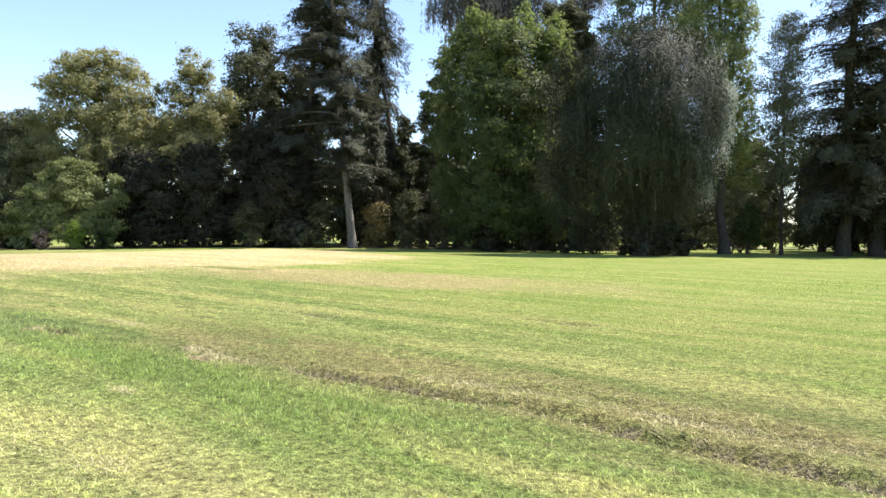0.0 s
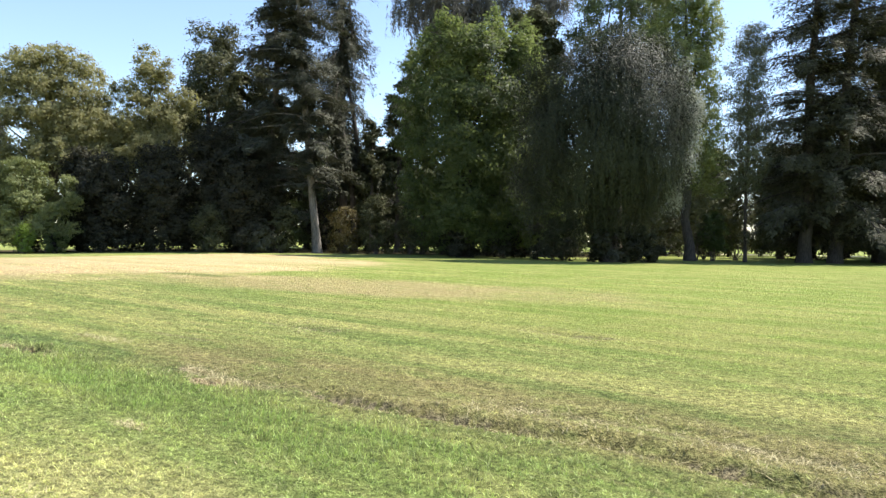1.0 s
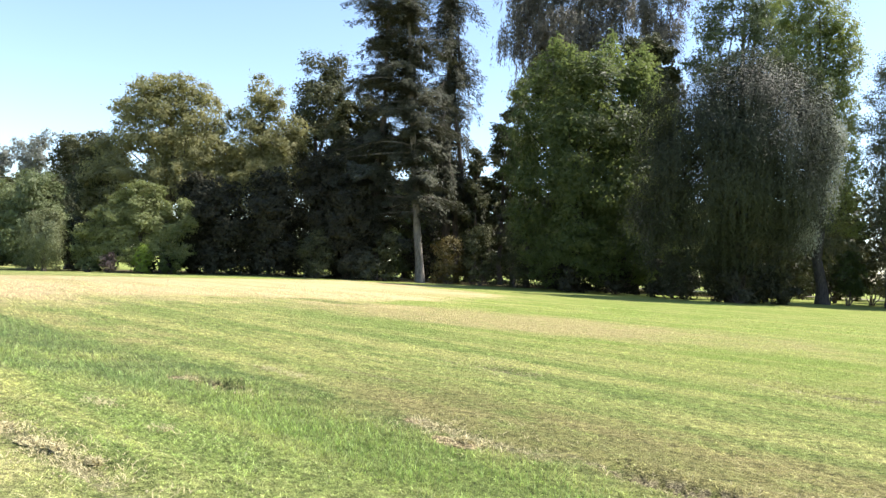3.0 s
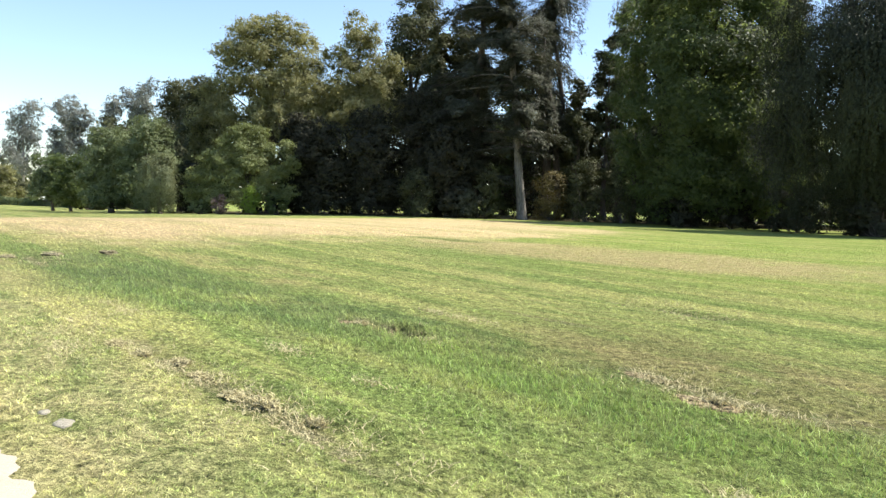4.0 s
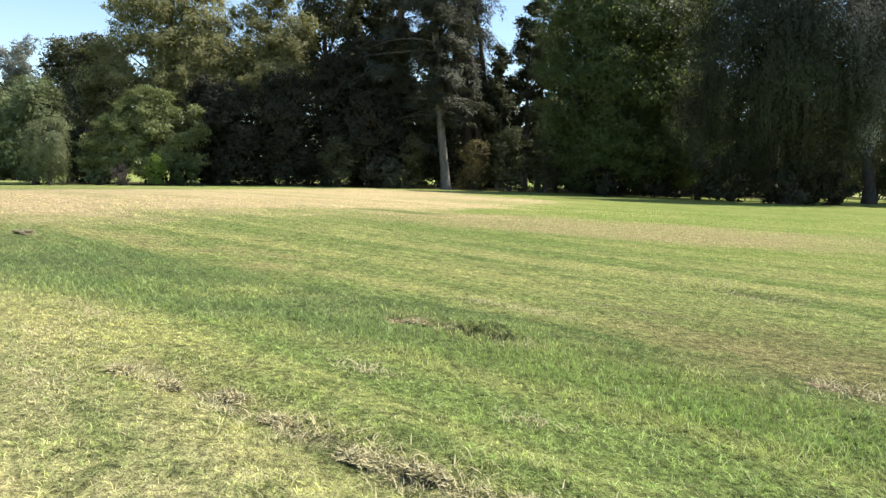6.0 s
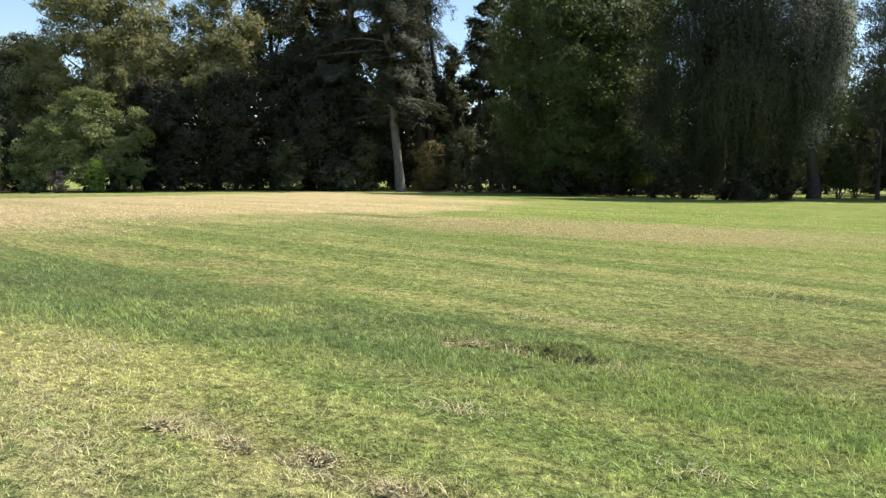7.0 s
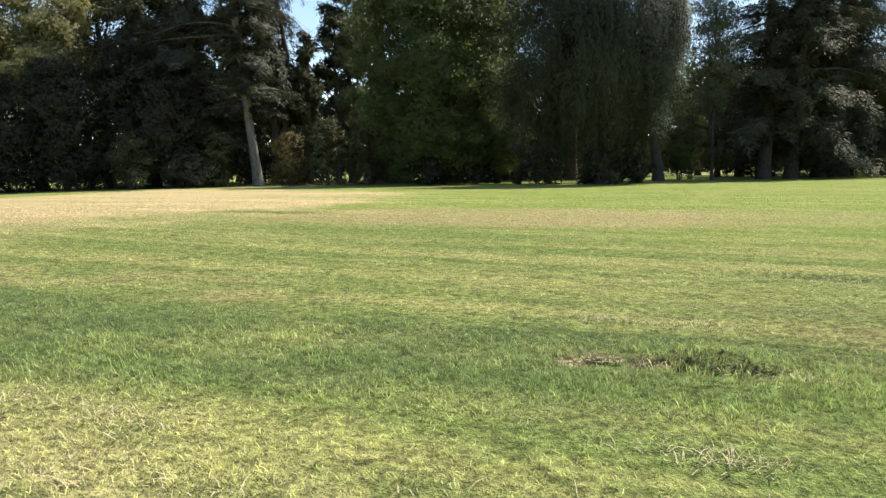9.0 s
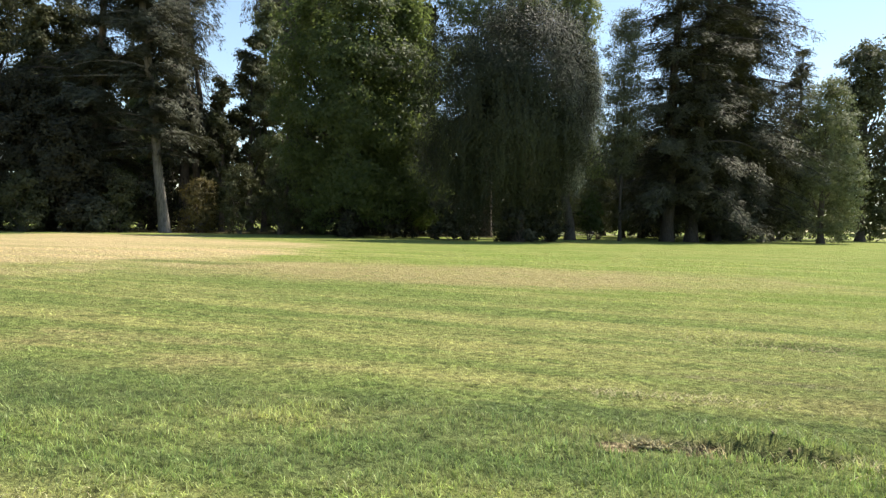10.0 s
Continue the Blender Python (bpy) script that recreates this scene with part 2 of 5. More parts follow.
def blade_material():
    n = Nodes("grass_blades")
    own = n.add("ShaderNodeNewGeometry").outputs["Random Per Island"]
    col, fine, tiny, rank = grass_colour(n, own)
    shade = n.math("MULTIPLY_ADD", n.math("POWER", n.math("FRACT", n.math("MULTIPLY", own, 7.31)), 1.6), 1.05, 1.12)
    v = n.dot(n.position(), ACROSS)
    shade = n.math("ADD", n.math("MULTIPLY", shade, n.step(v, 11.0, 3.0)), n.math("MULTIPLY", n.step(v, 3.0, 11.0), 1.42))
    col = n.mix(1.0, col, n.vec(shade, shade, n.math("MULTIPLY", shade, 0.95)), "MULTIPLY")
    col = n.mix(n.mul(n.step(shade, 1.6, 2.3), n.math("MULTIPLY_ADD", rank, -0.6, 1.0), 0.4), col, (0.55, 0.52, 0.32))
    col = n.mix(n.mul(n.step(own, 0.8, 0.92), n.step(v, 13.0, 3.0), n.math("MULTIPLY_ADD", rank, -0.75, 1.0), 0.65), col, (0.55, 0.48, 0.29))
    surface = n.add("ShaderNodeBsdfPrincipled")
    n.put(surface.inputs["Base Color"], col)
    n.put(surface.inputs["Roughness"], 0.5)
    n.put(surface.inputs["Specular IOR Level"], 0.3)
    passing = n.add("ShaderNodeBsdfTranslucent")
    n.put(passing.inputs["Color"], col)
    both = n.add("ShaderNodeMixShader")
    n.put(both.inputs[0], 0.4)
    n.put(both.inputs[1], surface.outputs[0])
    n.put(both.inputs[2], passing.outputs[0])
    n.put(n.out.inputs["Surface"], both.outputs[0])
    return n.mat


def earth_material(name, dark, light, scale=3.0):
    n = Nodes(name)
    p = n.position()
    fine, wide = n.noise(p, scale * 9, 6.0, 0.7), n.noise(p, scale, 4.0)
    surface = n.add("ShaderNodeBsdfPrincipled")
    n.put(surface.inputs["Base Color"], n.mix(n.math("ADD", n.math("MULTIPLY", fine, 0.6), n.math("MULTIPLY", wide, 0.4)), dark, light))
    n.put(surface.inputs["Roughness"], 0.95)
    n.put(surface.inputs["Normal"], n.bump(fine, 0.7, 0.02))
    n.put(n.out.inputs["Surface"], surface.outputs[0])
    return n.mat


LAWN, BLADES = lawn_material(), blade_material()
STRAW = earth_material("dead_straw", (0.40, 0.34, 0.17), (0.70, 0.615, 0.34), 8.0)
STONE = earth_material("pale_stone", (0.25, 0.22, 0.155), (0.42, 0.38, 0.29), 5.0)
SAND = earth_material("pale_sand", (0.34, 0.285, 0.2), (0.55, 0.48, 0.37))
SOIL = earth_material("torn_soil", (0.2, 0.165, 0.09), (0.5, 0.42, 0.235), 6.0)
DARK_SOIL = earth_material("dark_torn_soil", (0.055, 0.045, 0.03), (0.2, 0.165, 0.1), 6.0)
BARK = bark_material("grey_brown_bark", (0.05, 0.04, 0.032), (0.16, 0.13, 0.105))
DARK_BARK = bark_material("dark_bark", (0.025, 0.02, 0.016), (0.085, 0.07, 0.055))
PALE_BARK = bark_material("grey_cedar_bark", (0.085, 0.077, 0.065), (0.23, 0.21, 0.18))
GUM_BARK = bark_material("pale_gum_bark", (0.3, 0.26, 0.23), (0.6, 0.55, 0.5))
OAK = leaf_material("olive_brown_leaves", (0.058, 0.064, 0.026), (0.35, 0.335, 0.155), (0.36, 0.36, 0.1), 0.42, 0.5)
DUSKY = leaf_material("dark_green_leaves", (0.037, 0.042, 0.020), (0.143, 0.146, 0.073), (0.08, 0.1, 0.03), 0.2, 0.35, 0.12)
# a darker DUSKY, with the shadow over the thicket put into the leaf colour
THICKET = leaf_material("shadowed_evergreen_leaves", (0.021, 0.022, 0.015), (0.066, 0.065, 0.041), (0.06, 0.06, 0.025), 0.12, 0.35, 0.1)
BROAD = leaf_material("mid_green_leaves", (0.056, 0.077, 0.034), (0.218, 0.256, 0.118), (0.22, 0.26, 0.06), 0.28, 0.6)
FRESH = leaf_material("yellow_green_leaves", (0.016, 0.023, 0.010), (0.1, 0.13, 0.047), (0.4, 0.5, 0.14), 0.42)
SHINY = leaf_material("poplar_leaves", (0.075, 0.095, 0.034), (0.3, 0.33, 0.13), (0.34, 0.42, 0.09), 0.45, shine=0.4)
LAYERED = leaf_material("layered_green_leaves", (0.065, 0.08, 0.04), (0.28, 0.3, 0.155), (0.2, 0.24, 0.08), 0.3)
PALE = leaf_material("pale_grey_green_leaves", (0.06, 0.066, 0.04), (0.2, 0.212, 0.132), (0.2, 0.22, 0.1), 0.35)
SUNLIT = leaf_material("sunlit_green_leaves", (0.07, 0.088, 0.034), (0.275, 0.3, 0.12), (0.24, 0.3, 0.08), 0.32, 0.6)
LIME = leaf_material("bright_green_leaves", (0.12, 0.18, 0.03), (0.28, 0.36, 0.07), (0.3, 0.42, 0.05), 0.4)
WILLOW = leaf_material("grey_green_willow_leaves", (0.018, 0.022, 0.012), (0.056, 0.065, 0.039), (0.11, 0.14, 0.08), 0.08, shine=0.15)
# paler than WILLOW: holds the sunlight of the willow's right rim in its colour
SUNLIT_SILVER = leaf_material("sunlit_silvery_willow_leaves", (0.16, 0.175, 0.14), (0.5, 0.52, 0.45), (0.35, 0.38, 0.26), 0.35)
CEDAR = leaf_material("grey_green_needles", (0.028, 0.032, 0.02), (0.122, 0.127, 0.083), (0.07, 0.075, 0.035), 0.15, 0.5, 0.12)
DEODAR = leaf_material("dark_green_needles", (0.026, 0.027, 0.015), (0.138, 0.135, 0.077), (0.06, 0.07, 0.03), 0.15, 0.5, 0.1)
FEATHER = leaf_material("grey_brown_needles", (0.06, 0.056, 0.042), (0.23, 0.21, 0.16), (0.14, 0.13, 0.085), 0.25)
GUM = leaf_material("grey_gum_leaves", (0.1, 0.11, 0.096), (0.3, 0.31, 0.275), (0.3, 0.31, 0.22), 0.35)
PINK = leaf_material("dusty_pink_leaves", (0.16, 0.11, 0.1), (0.36, 0.25, 0.22), (0.3, 0.2, 0.15), 0.3)
GOLD = leaf_material("golden_brown_leaves", (0.06, 0.05, 0.02), (0.2, 0.16, 0.06), (0.2, 0.16, 0.03), 0.3)

# ---- meshes ----
rng = np.random.default_rng(7)
LEAF_MANY, LEAF_SMALL = 1.9, 0.64  # how many leaves, and how small, against the counts below


def part(name, verts, faces, material, parent=None, label="", smooth=False):
    """One mesh object out of arrays; faces: an array of equally long rows, or a list of such arrays."""
    faces = faces if isinstance(faces, list) else [faces]
    mesh = bpy.data.meshes.new(name)
    verts = np.asarray(verts, np.float32).reshape(-1, 3)
    loops = np.concatenate([np.asarray(f, np.int32).ravel() for f in faces])
    totals = np.concatenate([np.full(len(f), np.shape(f)[1], np.int32) for f in faces])
    mesh.vertices.add(len(verts))
    mesh.vertices.foreach_set("co", verts.ravel())
    mesh.loops.add(len(loops))
    mesh.loops.foreach_set("vertex_index", loops)
    mesh.polygons.add(len(totals))
    mesh.polygons.foreach_set("loop_start", np.r_[0, np.cumsum(totals)[:-1]].astype(np.int32))
    if smooth:
        mesh.polygons.foreach_set("use_smooth", np.ones(len(totals), bool))
    mesh.update(calc_edges=True)
    mesh.materials.append(material)
    ob = new(name, mesh)
    ob.parent = parent
    return tagged(ob, label)


def unit(a):
    return a / np.maximum(np.linalg.norm(a, axis=-1, keepdims=True), 1e-9)


def random_ways(n):
    return unit(rng.normal(size=(n, 3)))


def leaf_mesh(name, at, way, length, width, material, parent, label="", face=None, loose=0.7):
    """Many leaves, each broad at its stalk and pointed: at its middle, way along it; face: the way that its upper side tends to look."""
    at, way = np.asarray(at), unit(np.asarray(way))
    n = len(at)
    length, width = np.broadcast_to(length, n)[:, None], np.broadcast_to(width, n)[:, None]
    if face is None:
        side = unit(np.cross(way, random_ways(n)))
    else:
        face = unit(unit(face) + rng.normal(size=(n, 3)) * loose * 0.58)
        way = unit(way - face * (way * face).sum(-1, keepdims=True) * 0.8)
        side = unit(np.cross(way, face))
    stalk = at - way * length * 0.4
    verts = np.stack([stalk + side * width * 0.5, at + way * length * 0.6, stalk - side * width * 0.5], 1)
    return part(name, verts, np.arange(3 * n).reshape(n, 3), material, parent, label)


def outward(at, lobe_out, whole=0.6, lift=0.25):
    """Which way the crown's surface looks at each leaf: out of the whole crown, out of its own clump, and up."""
    mid, wide = at.mean(0), at.std(0) + 0.1
    return unit((at - mid) / wide) * whole + lobe_out * (1 - whole) + np.array([0, 0, lift])


def tube(points, radii, sides=7):
    """Vertices and quads of a tapered tube along points."""
    points, radii = np.asarray(points, float), np.asarray(radii, float)
    ahead = unit(np.gradient(points, axis=0))
    ref = np.where(np.abs(ahead[:, 2:3]) > 0.9, [[1.0, 0, 0]], [[0, 0, 1.0]])
    a = unit(np.cross(ahead, ref))
    b = np.cross(ahead, a)
    turn = np.linspace(0, 2 * np.pi, sides, endpoint=False)
    ring = points[:, None] + radii[:, None, None] * (np.cos(turn)[None, :, None] * a[:, None] + np.sin(turn)[None, :, None] * b[:, None])
    k, s = np.meshgrid(np.arange(len(points) - 1), np.arange(sides), indexing="ij")
    quads = np.stack([k * sides + s, k * sides + (s + 1) % sides, (k + 1) * sides + (s + 1) % sides, (k + 1) * sides + s], -1).reshape(-1, 4)
    return ring.reshape(-1, 3), quads


def join(pieces):
    verts, faces, first = [], [], 0
    for v, f in pieces:
        verts.append(v)
        faces.append(f + first)
        first += len(v)
    return np.concatenate(verts), np.concatenate(faces)


def bent(start, end, sag=0.0, wander=0.03, n=7):
    """A line from start to end that wanders and sags."""
    t = np.linspace(0, 1, n)[:, None]
    start, end = np.asarray(start, float), np.asarray(end, float)
    far = np.linalg.norm(end - start)
    line = start + (end - start) * t + rng.normal(size=(n, 3)) * wander * far * np.sin(np.pi * t)
    line[:, 2] += (sag * np.sin(np.pi * t))[:, 0]
    return line


def foot(x, y):
    return float(rise(x, y))


def trunk_part(tree, height, radius, lean=(0, 0), limbs=(), material=BARK, flare=1.7, fork=0.3):
    """The trunk with its limbs: limbs end at the given places."""
    h = np.array([0, 0.02, 0.06, 0.15, 0.3, 0.5, 0.7, 0.87, 1.0])
    line = np.c_[lean[0] * h, lean[1] * h, height * h]
    line[3:-1, :2] += rng.normal(size=(5, 2)) * radius * 0.35
    line[0, 2] = -0.15
    radii = radius * np.array([flare, flare * 0.8, 1.1, 1.0, 0.9, 0.75, 0.55, 0.34, 0.1])
    pieces = [tube(line, radii, 10)]
    for end in limbs:
        low = np.clip(end[2] * rng.uniform(0.4, 0.75) / height, fork * 0.6, 0.85)
        start = np.array([np.interp(low, h, line[:, c]) for c in range(3)])
        r = np.interp(low, h, radii) * 0.5
        pieces.append(tube(bent(start, end, -0.3, 0.05), np.linspace(r, r * 0.15, 7), 6))
    verts, faces = join(pieces)
    return part("trunk", verts, faces, material, tree, smooth=True)


def lobes_in(width, depth, low, high, n, top=0.5, bottom=0.6):
    """Boughs' clumps that fill a crown: centres and radii. top, bottom: how far it narrows there."""
    out = []
    for k in range(n):
        z = low + (high - low) * ((k + rng.uniform(0.2, 0.8)) / n)
        f = (z - low) / (high - low)
        wide = 1 - (1 - top) * max(0, (f - 0.5) * 2) ** 1.8 - (1 - bottom) * max(0, (0.5 - f) * 2) ** 1.8
        r = rng.uniform(0.28, 0.42) * min(width, max(depth, width * 0.4), (high - low) * 1.15) * 0.5 * (0.6 + 0.4 * wide)
        turn, out_ = k * 2.4 + rng.uniform(-0.5, 0.5), rng.uniform(0.45, 1.0)
        out.append((math.cos(turn) * out_ * max(width * wide / 2 - r, 0.1), math.sin(turn) * out_ * max(depth * wide / 2 - r, 0.1), min(max(z, low + r * 0.6), high - r * 0.6), r * 1.15, r * 1.15, r))
    return np.array(out)


def clump_points(lobes, n, twigs=26, spread=0.30):
    """Leaf places in twigs on the clumps' shells, and the way out of the crown for each."""
    lobes = np.asarray(lobes)
    share = (lobes[:, 3] * lobes[:, 5]) ** 0.9
    which = rng.choice(len(lobes), n, p=share / share.sum())
    ways = random_ways(len(lobes) * twigs).reshape(len(lobes), twigs, 3)
    reach = rng.uniform(0.5, 1.0, (len(lobes), twigs, 1))
    twig = rng.integers(0, twigs, n)
    out = ways[which, twig]
    loose_by = rng.normal(size=(n, 3)) * np.array([1.0, 1.0, 0.7]) * rng.uniform(0.3, 1.0, (n, 1))
    at = lobes[which, :3] + lobes[which, 3:6] * (out * reach[which, twig] + loose_by * spread)
    return at, unit(out * 0.8 + unit(loose_by) * 0.8)


def core_points(lobes, n):
    """Places deep inside the clumps, for the larger, darker sprays there."""
    lobes = np.asarray(lobes)
    share = lobes[:, 3] * lobes[:, 4] * lobes[:, 5]
    which = rng.choice(len(lobes), n, p=share / share.sum())
    return lobes[which, :3] + lobes[which, 3:6] * random_ways(n) * rng.uniform(0, 0.72, (n, 1)) ** 0.6


def broad_tree(name, x, y, height, width, low, n, leaf, material, label, trunk=0.35, bark=BARK, lobes=None, count=26, lean=(0, 0), top=0.5, bottom=0.7, depth=None, twigs=26, droop=0.2, spread=0.22, slim=0.6, core=0.2, whole=0.6, loose=0.7, category="tree"):
    """A broadleaved tree: a trunk with limbs, and a crown of leaves in clumps."""
    tree = tagged(new(name), label, category)
    tree.matrix_basis = pose(x, y, foot(x, y))
    lobes = lobes_in(width, depth or width, low, height, count, top, bottom) if lobes is None else np.array(lobes)
    limbs = [l[:3] for l in lobes[rng.permutation(len(lobes))[:14]] if l[2] > height * 0.25]
    trunk_part(tree, height * 0.86, trunk, lean, limbs, bark)
    n, leaf = int(n * LEAF_MANY), leaf * LEAF_SMALL
    at, out = clump_points(lobes, n, twigs, spread)
    keep = at[:, 2] > 0.05
    at, out = at[keep], out[keep]
    way = unit(out + random_ways(len(at)) * 0.9 + np.array([0, 0, -droop]))
    size = leaf * rng.uniform(0.65, 1.35, len(at))
    if core:
        deep = core_points(lobes, int(len(at) * core * 1.5))
        deep = deep[deep[:, 2] > 0.6]
        at, way, size, out = np.r_[at, deep], np.r_[way, random_ways(len(deep))], np.r_[size, leaf * rng.uniform(1.0, 1.7, len(deep))], np.r_[out, random_ways(len(deep))]
    leaf_mesh("crown", at, way, size, size * slim, material, tree, face=outward(at, out, whole), loose=loose)
    return tree


def weeping_tree(name, x, y, height, width, low, n, leaf, material, label, trunk=0.4, bark=BARK, lobes=None, count=20, hang=(2.0, 5.0), strands=1400, top=0.6, bottom=0.9, core=0.2, whole=0.75, loose=0.7, category="tree"):
    """A tree whose outer twigs hang down in long strands."""
    tree = tagged(new(name), label, category)
    tree.matrix_basis = pose(x, y, foot(x, y))
    lobes = lobes_in(width, width, low, height, count, top, bottom) if lobes is None else np.array(lobes)
    limbs = [l[:3] for l in lobes[rng.permutation(len(lobes))[:12]] if l[2] > height * 0.3]
    trunk_part(tree, height * 0.8, trunk, (0, 0), limbs, bark)
    n, leaf, strands = int(n * LEAF_MANY), leaf * LEAF_SMALL, int(strands * 1.3)
    root, out = clump_points(lobes, strands, 30, 0.2)
    long = rng.uniform(*hang, strands)
    sway = np.c_[out[:, :2] * 0.10 + rng.normal(size=(strands, 2)) * 0.06, np.full(strands, -1.0)]
    which, f = rng.integers(0, strands, n), rng.uniform(0, 1, n)
    at = root[which] + sway[which] * (long[which] * f)[:, None] + rng.normal(size=(n, 3)) * 0.09
    arch = np.where(f < 0.15, 0.5, 0.0)[:, None] * out[which]
    keep = at[:, 2] > 0.25
    way = unit(sway[which] + arch + rng.normal(size=(n, 3)) * 0.35)
    size = leaf * rng.uniform(0.6, 1.4, n)
    at, way, size, slim = at[keep], way[keep], size[keep], np.full(keep.sum(), 0.28)
    deep = core_points(lobes, int(n * core * 1.6))
    at, way, size, slim = np.r_[at, deep], np.r_[way, random_ways(len(deep)) + [0, 0, -1.0]], np.r_[size, leaf * rng.uniform(0.9, 1.3, len(deep))], np.r_[slim, np.full(len(deep), 0.45)]
    out = np.r_[out[which][keep], random_ways(len(deep))]
    leaf_mesh("crown", at, way, size, size * slim, material, tree, face=outward(at, out, whole, 0.1), loose=loose)
    return tree


def conifer(name, x, y, height, reach, low, whorls, material, label, trunk=0.45, bark=BARK, lean=(0, 0), dense=1.0, droop=0.18, shape=0.8, leaf=0.5, gaps=0.0, hang=0.5, twin=None, ragged=0.5, bias=0.0, inner=2, flat=1.0, category="tree"):
    """A cedar: uneven tiers of long boughs, each with flat, drooping sprays of needles."""
    tree = tagged(new(name), label, category)
    tree.matrix_basis = pose(x, y, foot(x, y))
    wood = []
    h = np.array([0, 0.02, 0.06, 0.15, 0.3, 0.5, 0.7, 0.87, 1.0])
    line = np.c_[lean[0] * h, lean[1] * h, height * h]
    line[3:-1, :2] += rng.normal(size=(5, 2)) * trunk * 0.35
    line[0, 2] = -0.15
    wood.append(tube(line, trunk * np.array([1.6, 1.3, 1.1, 1.0, 0.9, 0.72, 0.5, 0.3, 0.08]), 10))
    if twin:
        wood.append(tube(bent((twin[0], twin[1], -0.1), (twin[0] * 0.5 + lean[0] * 0.7, twin[1] * 0.5, height * 0.8), 0, 0.008, 9), np.linspace(trunk * 0.85, 0.05, 9), 9))
    at, way, size = [], [], []
    t = np.linspace(0, 1, 7)
    for k in range(whorls * 5):
        f = np.clip((k / 5 + rng.normal() * 1.1) / whorls, 0, 0.985)
        if rng.uniform() < gaps:
            continue
        z = low + (height - low) * f
        g = z / height
        turn = k * 2.4 + rng.uniform(-0.6, 0.6)
        swell = 1 + 0.35 * math.sin(z * 0.9 + turn * 1.0) * ragged
        long = reach * max(1 - g, 0.03) ** shape * rng.uniform(1 - ragged, 1.15) * swell * min(1.0, 0.5 + 0.5 * (z - low + 1.5) / 5) + 0.5
        long *= 1 - bias * math.cos(turn)
        out = np.array([math.cos(turn), math.sin(turn), 0.0])
        flank = np.array([-out[1], out[0], 0])
        rise = rng.uniform(-0.2, 0.42)
        bough = np.array([np.interp(g, h, line[:, 0]), np.interp(g, h, line[:, 1]), z]) + out * (long * t)[:, None]
        bough[:, 2] += long * (rise * t - (droop + rise) * t**2.2)
        bough += flank * (rng.normal() * 0.12 * long * t**2)[:, None]
        wood.append(tube(bough, np.linspace(0.03 + 0.013 * long, 0.012, 7), 5))
        sprays = max(4, int(long * 3.4))
        for s in np.r_[np.linspace(0.08, 1.0, sprays) + rng.normal(size=sprays) * 0.03, rng.uniform(0.02, 0.25, inner)]:
            s = min(s, 1.0)
            root = np.array([np.interp(s, t, bough[:, c]) for c in range(3)])
            root[2] += rng.normal() * 0.2
            side = rng.choice((-1.0, 1.0)) if s < 0.95 else 0.0
            reach_out = (0.24 * long * (1.15 - s) + 0.4) * rng.uniform(0.5, 1.2)
            aim = unit(out * rng.uniform(0.3, 0.9) + flank * side * rng.uniform(0.4, 1.0) + np.array([0, 0, -droop - flat * rng.uniform(-0.25, 0.6)]))
            m = int(dense * 1.7 * (9 + 12 * reach_out))
            w = rng.uniform(0.0, 1.0, m)
            spot = root + aim * (reach_out * w)[:, None] + rng.normal(size=(m, 3)) * np.array([0.2, 0.2, 0.05])
            fall = rng.uniform(0, 1, m) ** 2 * hang
            spot[:, 2] -= fall
            at.append(spot)
            way.append(aim + np.array([0, 0, -1.0]) * (1.3 * fall)[:, None] + rng.normal(size=(m, 3)) * 0.45)
            size.append(leaf * rng.uniform(0.6, 1.3, m))
    verts, faces = join(wood)
    part("trunk", verts, faces, bark, tree, smooth=True)
    at, way, size = np.concatenate(at), np.concatenate(way), np.concatenate(size)
    keep = at[:, 2] > 0.1
    leaf_mesh("crown", at[keep], way[keep], size[keep] * 0.72, size[keep] * 0.2, material, tree, face=outward(at[keep], np.zeros((keep.sum(), 3)), 0.45, 0.8), loose=0.5)
    return tree


def bush(name, x, y, height, width, n, leaf, material, label, category="bush", depth=None, count=12, low=0.1):
    """A low bush: stems from the ground and leaves down to it."""
    it = tagged(new(name), label, category)
    it.matrix_basis = pose(x, y, foot(x, y))
    lobes = lobes_in(width, depth or width, low, height, count, 0.55, 0.85)
    stems = [tube(bent((rng.normal() * 0.1, rng.normal() * 0.1, -0.05), l[:3], 0, 0.05), np.linspace(0.05, 0.012, 7), 5) for l in lobes[:8]]
    verts, faces = join(stems)
    part("stem", verts, faces, BARK, it, smooth=True)
    n, leaf = int(n * LEAF_MANY), leaf * LEAF_SMALL
    at, out = clump_points(lobes, n, 20, 0.3)
    at[:, 2] = np.abs(at[:, 2] - 0.03) + 0.03
    size = leaf * rng.uniform(0.6, 1.35, n)
    leaf_mesh("crown", at, unit(out + random_ways(n) * 0.9), size, size * 0.6, material, it, face=outward(at, out))
    return it


# ---- the ground ----
def lay(u, v):
    """World x, y of a place along and across the path."""
    return np.stack([u * ALONG[0] + v * ACROSS[0], u * ALONG[1] + v * ACROSS[1]], -1)


def waves(x, y):
    """Smooth unevenness without any repeat that shows."""
    return np.sin(x * 1.7 + 1.3 * np.sin(y * 0.9)) * np.sin(y * 1.9 + 1.1 * np.sin(x * 1.1)) * 0.5 + np.sin(x * 0.53 + 2.0) * np.sin(y * 0.47 + x * 0.21) * 0.5


